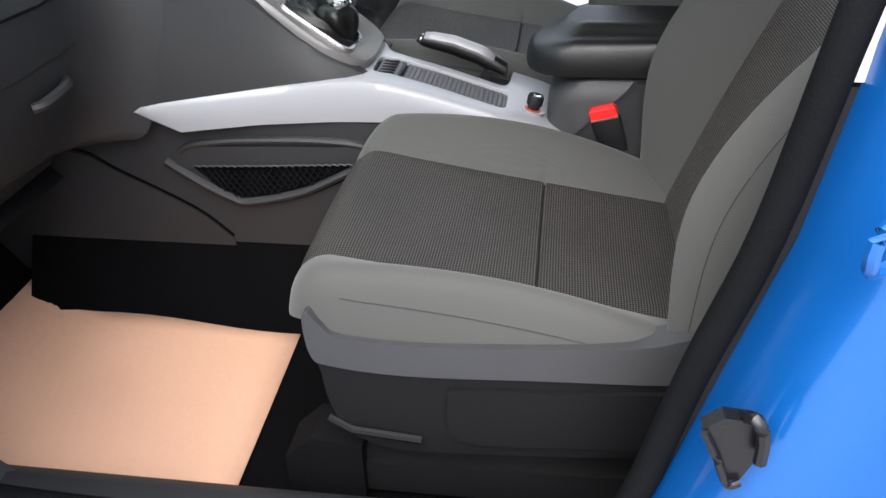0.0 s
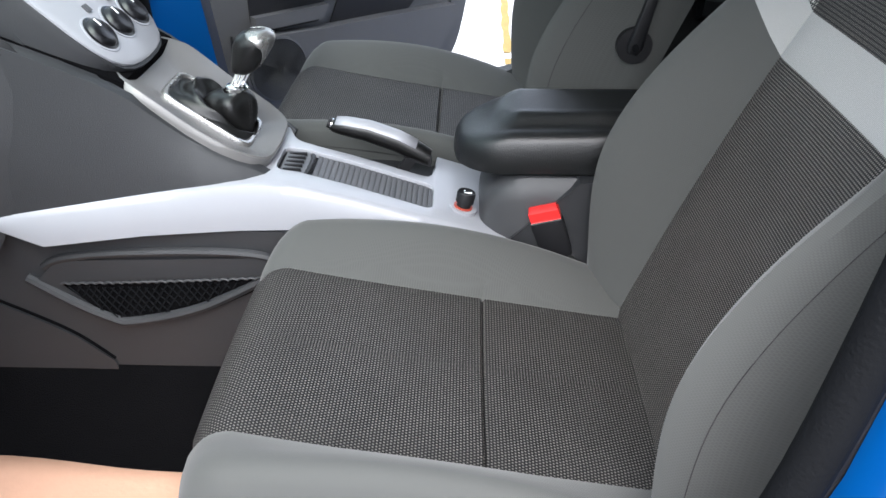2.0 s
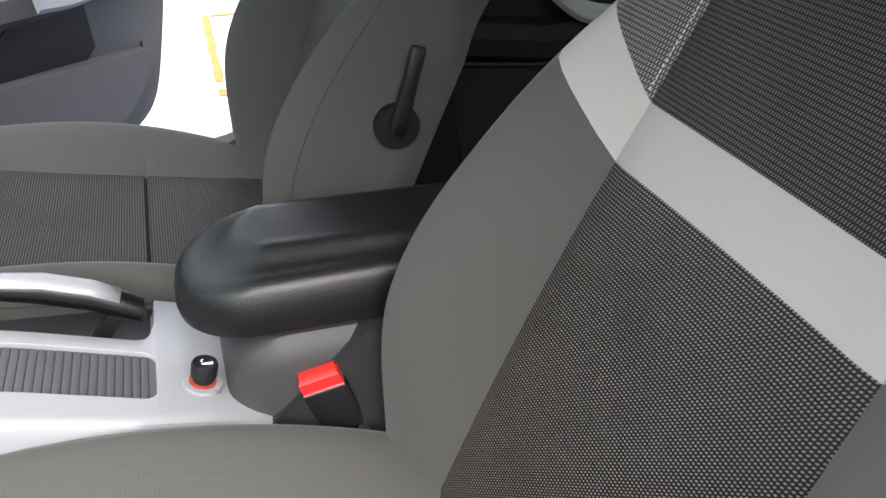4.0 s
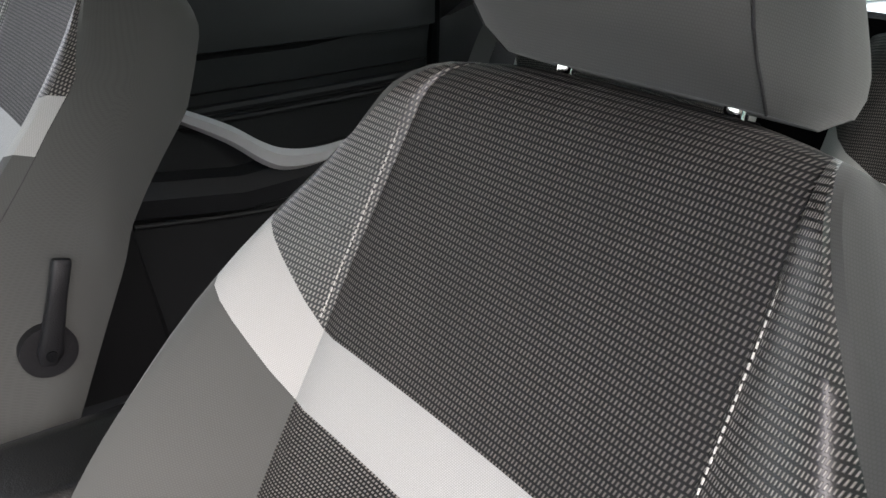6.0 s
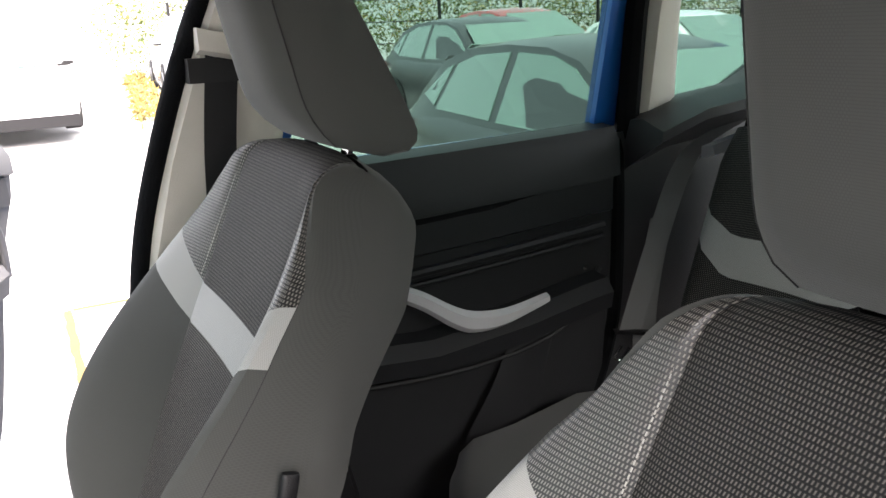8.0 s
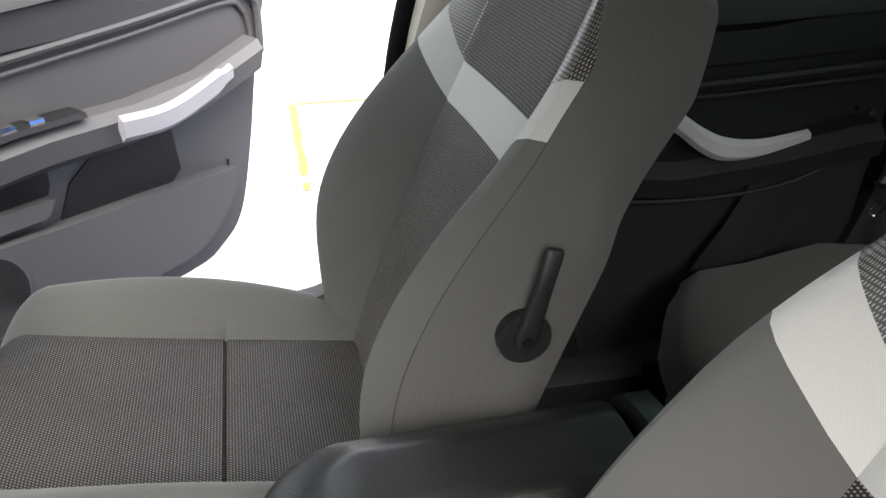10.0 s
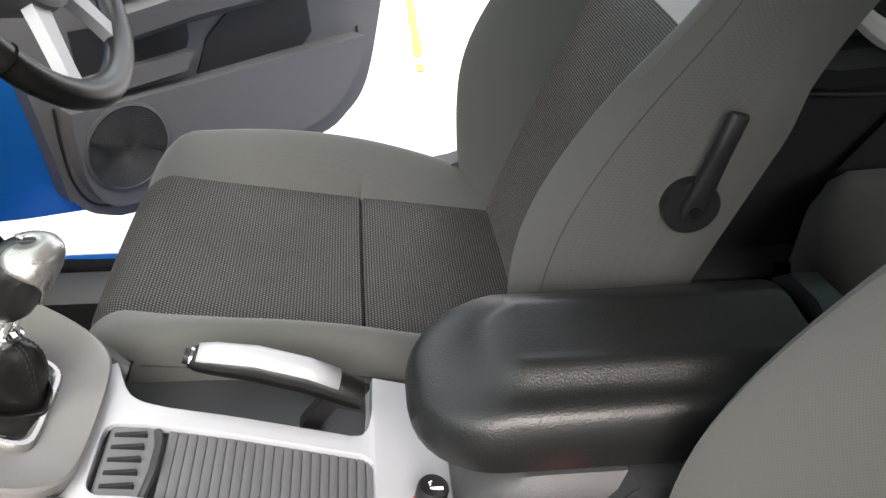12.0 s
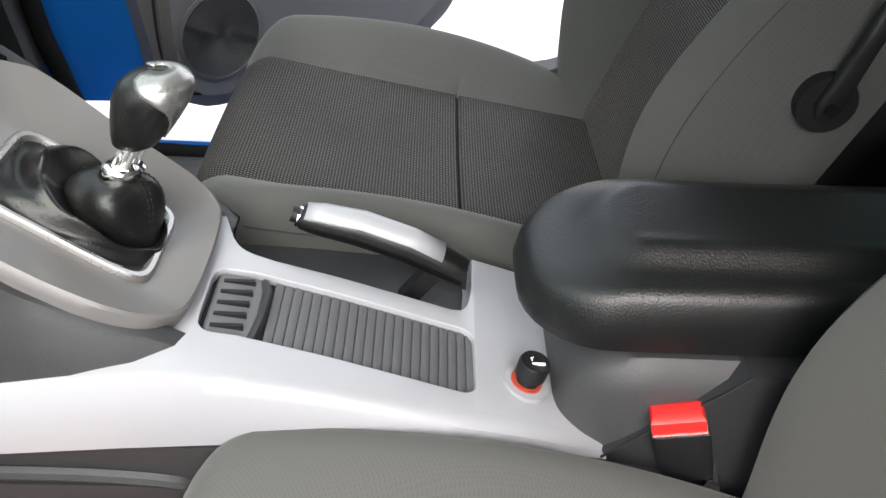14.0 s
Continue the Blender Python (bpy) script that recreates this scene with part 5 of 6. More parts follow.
so.thickness, so.offset = 0.003, -1
part("button", rod(a0 - dv * 0.006, a0 + dv * 0.01, 0.0075, 16), "black", hb, "black release button", bevel=0.002)
part("button_ring", rod(a0 - dv * 0.0005, a0 + dv * 0.006, 0.0102, 20), "chrome", hb)
part("arm", loft([[a1 + dv * d + Vector((0, y, h)) for y, h in ((-0.013, -0.010), (0.013, -0.010), (0.013, 0.010), (-0.013, 0.010))] for d in (-0.03, 0.0, 0.004)]), "black", hb, bevel=0.002)
part("stem", loft([[Vector((x, y, z)) for x, y in ((xx - 0.010, 0.061), (xx + 0.010, 0.061), (xx + 0.010, 0.077), (xx - 0.010, 0.077))] for xx, z in ((0.250, 0.775), (0.222, 0.735), (0.195, 0.655))]), "black", hb, "black lever stem", bevel=0.003)


# ---- dashboard ----
dash = thing("dashboard", "dark grey moulded car dashboard with a silver centre stack", "dashboard", (-0.55, 0, 0.8))
prof = [(-0.88, 1.06), (-0.55, 1.075), (-0.43, 1.05), (-0.385, 1.01), (-0.40, 0.955), (-0.455, 0.93), (-0.62, 0.93), (-0.88, 0.98)]
part("top_pad", prism(prof, "y", -0.735, 0.735), "dash", dash, "dark grey soft dashboard pad", bevel=0.02, segs=4)
part("glovebox_surround", prism([(-0.50, 0.945), (-0.475, 0.80), (-0.49, 0.70), (-0.52, 0.655), (-0.72, 0.64), (-0.80, 0.70), (-0.80, 0.945)], "y", -0.73, -0.16), "dash", dash, "dark grey lower dashboard", bevel=0.012, segs=3)


def knee_face(y, f):
    """The lower dashboard's face: f runs from its upper crease down; a hollow corner leads into the tower's side."""
    r = 0.125
    turn = r - math.sqrt(max(0.0, r * r - max(0.0, y + 0.135 + r) ** 2))
    xt = lerp(y, [-0.73, -0.50, -0.30, -0.135], [-0.42, -0.41, -0.368, -0.350]) + turn
    xb = lerp(y, [-0.73, -0.30, -0.135], [-0.465, -0.437, -0.432]) + turn
    zt, zb = lerp(y, [-0.73, -0.30, -0.17, -0.135], [0.955, 0.972, 0.985, 0.990]), lerp(y, [-0.73, -0.17], [0.745, 0.722])
    return xt + (xb - xt) * f * f, zt + (zb - zt) * f


ys_k = [-0.73, -0.66, -0.58, -0.50, -0.42, -0.36, -0.30, -0.26, -0.235, -0.21, -0.19, -0.175, -0.162, -0.151, -0.143, -0.138, -0.136]
steps = (0.0, 0.03, 0.1, 0.2, 0.35, 0.5, 0.65, 0.8, 0.92, 0.98, 1.0)
rings = []
for y in ys_k:
    lean = 0.024 * min(1.0, max(0.0, (y + 0.26) / 0.124))
    face = [(*knee_face(y, f), y - lean * f) for f in steps]
    x1, z1, y1 = face[-1]
    rings.append([(x, yy, z) for x, z, yy in face] + [(x1 - 0.02, y1, z1 - 0.012), (-0.72, y1, z1 - 0.02), (-0.75, y, 0.95)])
part("glovebox_panel", loft(rings), "dash", dash, "dark grey glovebox panel")
rings = []
for y in ys_k:
    x1, z1 = knee_face(y, 0.0)
    rings.append([(x1 - 0.004, y, z1 - 0.004), (x1 + 0.004, y, z1 + 0.006), (x1 - 0.004, y, z1 + 0.018), (x1 - 0.04, y, z1 + 0.045), (x1 - 0.12, y, z1 + 0.07), (-0.75, y, z1 + 0.08), (-0.75, y, z1 - 0.02)])
part("dash_roll", loft(rings), "black", dash, "black rolled dashboard edge")
part("lid_joint", tube([(knee_face(y, f)[0] + 0.0005, y, knee_face(y, f)[1]) for y, f in ((-0.66, 0.40), (-0.5, 0.38), (-0.36, 0.35), (-0.28, 0.32), (-0.235, 0.30))], 0.0016, 6), "black", dash)
part("glovebox_latch", tube(smooth_path([(knee_face(y, f)[0] + o, y, knee_face(y, f)[1]) for y, f, o in ((-0.335, 0.56, 0.0), (-0.318, 0.55, 0.010), (-0.272, 0.515, 0.010), (-0.256, 0.50, 0.0))], 4), 0.009, 8), "dash", dash, "dark grey glovebox latch")
part("driver_lower", prism([(-0.47, 0.945), (-0.435, 0.925), (-0.46, 0.78), (-0.54, 0.70), (-0.80, 0.70), (-0.80, 0.945)], "y", 0.11, 0.73), "dash", dash, "dark grey driver's knee panel", bevel=0.012)
part("under_tray", prism([(-0.52, 0.650), (-0.50, 0.632), (-0.60, 0.60), (-0.80, 0.60), (-0.80, 0.65)], "y", -0.72, -0.16), "black", dash, "black under tray", bevel=0.008)


def stack(pts, d):
    """Points of the stack's face: across, up; d metres out of it."""
    o, u, n = Vector((-0.124, 0, 0.951)), Vector((-0.68, 0, 0.733)), Vector((0.733, 0, 0.68))
    return [o + Vector((0, y, 0)) + u * h + n * d for y, h in pts]


half = [(0.0, 0.0), (0.03, 0.001), (0.055, 0.005), (0.075, 0.014), (0.09, 0.029), (0.101, 0.052), (0.108, 0.08), (0.115, 0.13), (0.121, 0.19), (0.125, 0.26)]
outer = [(-y, h) for y, h in half[:0:-1]] + half
big = [(y * 1.04, h * 1.01 - 0.005) for y, h in outer]
part("panel_surround", loft([stack(big, -0.10), stack(big, -0.012), stack([(y * 0.97, h) for y, h in big], 0.0)]), "dash", dash, "dark grey stack surround")
st = part("control_panel", loft([stack(outer, -0.012), stack(outer, 0.003), stack([(y * 0.96, 0.005 + h * 0.985) for y, h in outer], 0.007)]), "silver", dash, "silver centre stack panel")
for y in (-0.062, 0.0, 0.062):
    c = (y, 0.060 + 0.10 * y * y)
    k = part("heater_dial", loft([stack([(c[0] + r * math.cos(a), c[1] + r * math.sin(a)) for a in np.linspace(0, math.tau, 28, endpoint=False)], d) for r, d in ((0.027, 0.005), (0.027, 0.0085), (0.023, 0.010), (0.021, 0.015), (0.016, 0.0175))]), "gloss", st, "black rotary heater dial")
    part("dial_ring", loft([stack([(c[0] + r * math.cos(a), c[1] + r * math.sin(a)) for a in np.linspace(0, math.tau, 28, endpoint=False)], d) for r, d in ((0.0295, 0.006), (0.0295, 0.0082), (0.0270, 0.0086))]), "silver", k)
    part("dial_mark", loft([stack([(c[0] - 0.0012, c[1] + 0.006), (c[0] + 0.0012, c[1] + 0.006), (c[0] + 0.0012, c[1] + 0.018), (c[0] - 0.0012, c[1] + 0.018)], d) for d in (0.0165, 0.0182)]), "white", k)
for y in (-0.034, 0.034):
    part("stack_button", loft([stack([(y - 0.006, 0.09), (y + 0.006, 0.09), (y + 0.006, 0.102), (y - 0.006, 0.102)], d) for d in (0.004, 0.0095)]), "grey", st)
rad = part("radio", loft([stack([(-0.098, 0.135), (0.098, 0.135), (0.103, 0.235), (-0.103, 0.235)], d) for d in (0.004, 0.010)]), "silver", st, "silver car radio")
part("radio_display", loft([stack([(-0.045, 0.195), (0.045, 0.195), (0.045, 0.222), (-0.045, 0.222)], d) for d in (0.008, 0.0115)]), "black", rad, "dark radio display")
part("radio_slot", loft([stack([(-0.06, 0.178), (0.06, 0.178), (0.06, 0.183), (-0.06, 0.183)], d) for d in (0.008, 0.0115)]), "black", rad, "dark disc slot")
for k in range(6):
    y = -0.075 + k * 0.03
    part("radio_button", loft([stack([(y - 0.012, 0.143), (y + 0.012, 0.143), (y + 0.012, 0.165), (y - 0.012, 0.165)], d) for d in (0.008, 0.0125)]), "surround", rad)
part("panel_housing", prism([(-0.50, 0.80), (-0.20, 0.93), (-0.26, 1.05), (-0.36, 1.14), (-0.50, 1.12)], "y", -0.12, 0.12), "dash", dash, "dark grey stack housing", bevel=0.01)

# ---- steering wheel ----
wheel = thing("steering_wheel", "black leather steering wheel with silver spokes", "steering wheel", (-0.09, 0.384, 1.1))
wc = Vector((-0.075, 0.384, 1.128))
wn_, wu = Vector((0.90, 0, 0.436)), Vector((-0.436, 0, 0.90))


def on_wheel(r, a, d=0.0):
    return wc + r * (math.sin(a) * Vector((0, 1, 0)) + math.cos(a) * wu) + wn_ * d


part("rim", tube([on_wheel(0.182, math.tau * k / 64, -0.002 * math.cos(math.tau * k / 64)) for k in range(64)], [0.0155 + 0.002 * max(0, math.cos(2 * math.tau * k / 64)) for k in range(64)], 14, closed=True), "leather", wheel, "black leather rim")
rings = []
for r, d in ((0.060, -0.05), (0.075, -0.01), (0.074, 0.012), (0.060, 0.024), (0.03, 0.028)):
    rings.append([on_wheel(r * (1 + 0.22 * math.cos(a - math.pi) * (math.cos(a) < 0)), a, d) for a in np.linspace(0, math.tau, 32, endpoint=False)])
part("hub", loft(rings), "grey", wheel, "dark grey airbag hub")
part("hub_badge", loft([[on_wheel(0.014 * math.hypot(1.6 * math.sin(a), math.cos(a)), a, d) for a in np.linspace(0, math.tau, 20, endpoint=False)] for d in (0.026, 0.030)]), "dash", wheel)
for a in (math.radians(100), math.radians(-100), math.radians(152), math.radians(-152)):
    rings = [[on_wheel(r, a + da * wd / r, d) for da, d in ((-1, -0.008), (1, -0.008), (1, 0.006), (-1, 0.006))] for r, wd in ((0.062, 0.018), (0.11, 0.013), (0.15, 0.011), (0.172, 0.012))]
    part("spoke", loft(rings), "silver", wheel, "silver spoke", bevel=0.004)
part("column", rod(wc - wn_ * 0.03, wc - wn_ * 0.38, 0.05, 20), "dash", wheel, "dark grey column shroud")
for sgn in (-1, 1):
    part("stalk", tube([wc - wn_ * 0.07, wc - wn_ * 0.06 + Vector((0, sgn * 0.13, 0.02))], [0.009, 0.006], 8), "black", wheel, "black control stalk")
for a in (math.radians(118), math.radians(-118), math.radians(62), math.radians(-62)):
    part("rim_seam", tube([on_wheel(0.182 + 0.0172 * math.cos(b), a, 0.0172 * math.sin(b)) for b in np.linspace(0, math.tau, 16, endpoint=False)], 0.0012, 5, closed=True), "carpet", wheel)

# ---- open front doors: u runs along a door from its hinge, w out of the car ----
def front_door(s, angle, label):
    """s = 1: the driver's side. angle: degrees by which it stands open."""
    dang = radians(angle)
    dU, dW = Vector((math.cos(dang), s * math.sin(dang), 0)), Vector((-math.sin(dang), s * math.cos(dang), 0))

    def on_door(u, z, w=0.0):
        return Vector((-0.36, s * 0.78, z)) + dU * u + dW * w

    def door_prism(outline, w0, w1):
        return loft([[on_door(u, z, w) for u, z in outline] for w in (w0, w1)])

    door = thing("front_door", label, "car door", tuple(on_door(0.5, 0.42, 0.06)), "front doors")
    DO = [(0.128, 0.60), (0.145, 0.53), (0.19, 0.485), (0.30, 0.46), (0.72, 0.465), (0.83, 0.495), (0.90, 0.56), (0.95, 0.72), (0.985, 0.88), (1.018, 1.00), (1.030, 1.185), (0.50, 1.165), (0.11, 1.13)]
    part("outer_skin", door_prism([(-0.06, 0.60), (-0.045, 0.565), (-0.01, 0.53), (0.07, 0.505), (0.17, 0.48), (0.30, 0.445)] + [(u + 0.02, z - 0.015) for u, z in DO[4:10]] + [(0.5, 1.165), (-0.06, 1.13)], 0.055, 0.14), "blue", door, "blue painted door shell", bevel=0.012, segs=3)
    DS = [(p.x, p.y) for p in smooth_path([(u, z, 0) for u, z in DO], 4, closed=True)]
    part("trim_panel", door_prism(DS, 0.0, 0.052), "doorgrey", door, "slate grey door trim", bevel=0.010, segs=3)
    part("window_ledge", loft([[on_door(u, z + dz, w) for w, dz in ((0.12, 0.0), (0.05, 0.018), (0.0, 0.014), (-0.022, -0.012), (-0.024, -0.05), (0.004, -0.062))] for u, z in ((0.04, 1.135), (0.35, 1.155), (0.70, 1.182), (1.0, 1.208), (1.055, 1.205))]), "doorgrey", door, "padded grey window ledge")
    part("dark_band", loft([[on_door(u, z, w) for z, w in ((z1, 0.004), (z1, -0.012), (z0, -0.016), (z0, 0.004))] for u, z0, z1 in ((0.06, 1.03, 1.085), (0.5, 1.045, 1.11), (1.04, 1.088, 1.148))]), "dash", door, "dark padded upper band")
    part("recess_rib", tube(smooth_path([on_door(u, z, -0.010) for u, z in ((0.30, 1.02), (0.65, 1.050), (0.92, 1.078), (0.98, 1.062), (1.0, 1.02), (1.0, 0.93))], 5), 0.009, 8), "doorgrey", door, "moulded recess edge")
    part("inner_rib", tube(smooth_path([on_door(u, z, -0.005) for u, z in ((0.30, 0.995), (0.65, 1.025), (0.90, 1.052), (0.955, 1.035), (0.975, 0.99), (0.978, 0.93))], 5), 0.006, 8), "doorgrey", door)
    part("arm_shelf", loft([[on_door(u, z + dz, w) for w, dz in ((0.01, 0.02), (-0.045, 0.016), (-0.062, -0.004), (-0.05, -0.05), (0.01, -0.085))] for u, z in ((0.28, 0.875), (0.42, 0.885), (0.62, 0.885), (0.80, 0.905), (0.93, 0.945), (0.96, 0.955))]), "doorgrey", door, "grey door armrest")
    hp = smooth_path([on_door(u, z, w) for u, z, w in ((0.56, 0.868, -0.066), (0.66, 0.868, -0.074), (0.76, 0.890, -0.070), (0.86, 0.918, -0.055))], 6)
    part("pull_handle", loft([[p + Vector((0, 0, h)), p - dW * 0.012 + Vector((0, 0, 0.6 * h)), p - dW * 0.012 - Vector((0, 0, 0.6 * h)), p - Vector((0, 0, h)), p + dW * 0.008] for p, h in [(p, 0.027 if k < len(hp) - 3 else 0.018) for k, p in enumerate(hp)]]), "silver", door, "silver satin door pull")
    part("switch_plate", loft([[on_door(u, z + dz, w) for w, dz in ((-0.005, 0.024), (-0.055, 0.022), (-0.06, 0.012), (-0.005, 0.012))] for u, z in ((0.26, 0.885), (0.36, 0.892), (0.50, 0.894))]), "black", door, "black window switch plate", bevel=0.002)
    for k in range(3):
        u = 0.30 + 0.055 * k
        part("window_switch", loft([[on_door(u + a, 0.912 + dz, w) for w, dz in ((-0.015, 0.0), (-0.045, 0.0), (-0.042, 0.009 + 3.0 * a * a), (-0.018, 0.009))] for a in (-0.014, 0.0, 0.014)]), "chrome", door)
    # no hollow bins: flat black sheets stand in for the shade inside them
    part("pocket_shadow", door_prism([(0.435, 0.70), (0.47, 0.77), (0.56, 0.835), (0.72, 0.85), (0.735, 0.72), (0.70, 0.69)], -0.004, 0.004), "black", door, "flat black sheet as the shade inside the door bin")
    part("front_pocket_shadow", door_prism([(0.20, 0.715), (0.40, 0.715), (0.43, 0.78), (0.43, 0.83), (0.20, 0.845)], -0.004, 0.004), "black", door, "flat black sheet as the shade inside the front bin")
    part("bin_front", loft([[on_door(u, z, w) for u, z in [(0.155, 0.718), (0.40, 0.705), (0.62, 0.700), (0.86, 0.690)] + [(p.x, p.y) for p in smooth_path([(0.86, 0.690, 0), (0.855, 0.655, 0), (0.82, 0.595, 0), (0.75, 0.54, 0), (0.66, 0.520, 0), (0.42, 0.508, 0), (0.24, 0.508, 0), (0.185, 0.528, 0), (0.158, 0.58, 0), (0.152, 0.65, 0)], 4)[1:]]] for w in (0.002, -0.034, -0.042)]), "doorgrey", door, "slate grey bin front", bevel=0.006, segs=3)
    part("bin_joint", tube([on_door(p.x, p.y, -0.003) for p in smooth_path([(0.143, 0.722, 0), (0.140, 0.65, 0), (0.146, 0.575, 0), (0.175, 0.518, 0), (0.24, 0.496, 0), (0.42, 0.496, 0), (0.66, 0.508, 0), (0.755, 0.528, 0), (0.83, 0.588, 0), (0.866, 0.655, 0), (0.872, 0.70, 0)], 4)], 0.0025, 6), "black", door)
    part("small_bin_front", loft([[on_door(u, z, w) for u, z in [(0.20, 0.728), (0.40, 0.728), (0.42, 0.762), (0.20, 0.762)]] for w in (0.0, -0.03)]), "doorgrey", door, bevel=0.004)
    sp = part("speaker", loft([[on_door(0.245 + r * math.cos(a), 0.626 + r * math.sin(a), w) for a in np.linspace(0, math.tau, 40, endpoint=False)] for r, w in ((0.086, -0.040), (0.086, -0.046), (0.080, -0.048), (0.078, -0.044))]), "boxgrey", door, "round dark speaker grille")
    for k in range(27):
        r = 0.0765 - k * 0.0028
        part("grille_ring", tube([on_door(0.245 + r * math.cos(a), 0.626 + r * math.sin(a), -0.046 + 0.0008 * math.sin(48 * a + k * math.pi)) for a in np.linspace(0, math.tau, 192, endpoint=False)], 0.0011, 5, closed=True), "dash", sp)
    part("frame_post", loft([[on_door(u, z, w) for u, w in ((u0, 0.03), (u0 + 0.035, 0.03), (u0 + 0.035, 0.075), (u0, 0.075))] for u0, z in ((0.985, 1.20), (0.955, 1.45), (0.93, 1.60))]), "blue", door, "blue window frame post", bevel=0.006)
    part("frame_seal", tube([on_door(1.025, 1.20, 0.028), on_door(0.995, 1.45, 0.028), on_door(0.97, 1.60, 0.028)], 0.008, 8), "rubber", door)
    part("edge_seal", tube(smooth_path([on_door(u + 0.02, z, 0.058) for u, z in DO[5:11]], 4), 0.007, 8), "rubber", door)
    dg = part("door_glass", loft([[on_door(u, z, w) for u, z in ((0.05, 1.14), (0.99, 1.20), (0.94, 1.58), (0.50, 1.50))] for w in (0.05, 0.054)]), "glass", door, "clear side window glass")
    dg.visible_shadow = False
    for z in (0.98,):
        part("hinge", loft([[on_door(u, z + h, 0.04 + w) for w, h in ((-0.02, -0.03), (0.02, -0.03), (0.02, 0.03), (-0.02, 0.03))] for u in (-0.10, 0.04)]), "blue", door, "blue painted hinge", bevel=0.004)


front_door(1, 43, "open blue driver's door with slate grey inner trim")
front_door(-1, 68, "open blue passenger door with slate grey inner trim")

# ---- paper mat on the floor ----
mat_sheet = thing("paper_floor_mat", "brown kraft paper floor mat with a torn corner", "floor mat", (-0.3, -0.4, 0.365))
edge = [(-0.70, -0.64), (-0.40, -0.655), (-0.06, -0.64), (-0.068, -0.42), (-0.076, -0.212), (-0.26, -0.205), (-0.471, -0.198), (-0.59, -0.13), (-0.70, -0.07), (-0.80, -0.20), (-0.80, -0.50)]
cx, cyy = -0.40, -0.42
rings = []
for k, f in enumerate((1.0, 0.8, 0.55, 0.3, 0.05)):
    rings.append([(cx + (x - cx) * f, cyy + (y - cyy) * f, 0.367 + (0.10 * max(0, -0.58 - (cx + (x - cx) * f)) ** 1.0) * 4.0 + 0.004 * math.sin(9 * x * f + 5 * y)) for x, y in
                  [tuple(Vector(edge[i]).lerp(Vector(edge[(i + 1) % len(edge)]), t / 4)) for i in range(len(edge)) for t in range(4)]])
bm = loft(rings, cap=False)
bm.faces.new([v for v in bm.verts][-len(rings[-1]):])
sheet = part("sheet", bm, "paper", mat_sheet, "creased brown kraft paper")
so = sheet.modifiers.new("thick", "SOLIDIFY")
so.thickness, so.offset = 0.0012, 1


# ---- outside: ground, bay lines, parked cars, hedge ----
def gz(x, y):
    """Height of the ground: level round the car, rising across the yard, falling a little towards the bays."""
    u = min(1.0, max(0.0, (3.2 - x) / 1.6))
    rise = 0.043 * max(0.0, min(y, 16) - 2.2) * u + 0.045 * max(0.0, min(y, 18) - 5.0) * (1 - u)
    return rise - 0.10 * max(0.0, min(x, 4.2) - 2.2)


ground = thing("ground", "pale worn concrete of a car park", "ground", (0, 0, 0), kind="structure")
gx = [-400, -120, -50, -25, -15, -10, -6, -4, -2, 0, 1, 2, 3, 4, 6, 8, 12, 18, 30, 60, 150, 400]
gy = [-400, -120, -50, -20, -8, -3, 0, 1, 2, 2.4, 3, 4, 5, 6, 8, 10, 13, 17, 25, 40, 60]
bm = bmesh.new()
gv = [[bm.verts.new((x, y, gz(x, y))) for y in gy + [150, 400]] for x in gx]
for i in range(len(gx) - 1):
    for j in range(len(gy) + 1):
        bm.faces.new((gv[i][j], gv[i + 1][j], gv[i + 1][j + 1], gv[i][j + 1]))
part("concrete", bm, "tarmac", ground, "pale worn concrete")


line = thing("bay_line", "worn yellow painted parking bay line", "road marking", (0.55, 3.4, gz(0.55, 3.4)), kind="structure")
bm = bmesh.new()
rng = random.Random(4)


def stroke(x0, y0, x1, y1, w):
    n = 14
    L, R = [], []
    d = Vector((x1 - x0, y1 - y0)).normalized()
    for k in range(n + 1):
        t = k / n
        x, y = x0 + (x1 - x0) * t, y0 + (y1 - y0) * t
        for side, lst in ((-1, L), (1, R)):
            ww = w * (0.7 + 0.6 * rng.random())
            px, py = x - d.y * ww * side, y + d.x * ww * side
            lst.append(bm.verts.new((px, py, gz(px, py) + 0.005)))
    for k in range(n):
        if rng.random() > 0.12:
            bm.faces.new((L[k], L[k + 1], R[k + 1], R[k]))


stroke(0.537, 2.80, 0.552, 3.95, 0.020)
stroke(0.50, 3.95, 1.6, 3.96, 0.016)
part("paint", bm, "yellow", line, "worn yellow road paint", smooth=False)


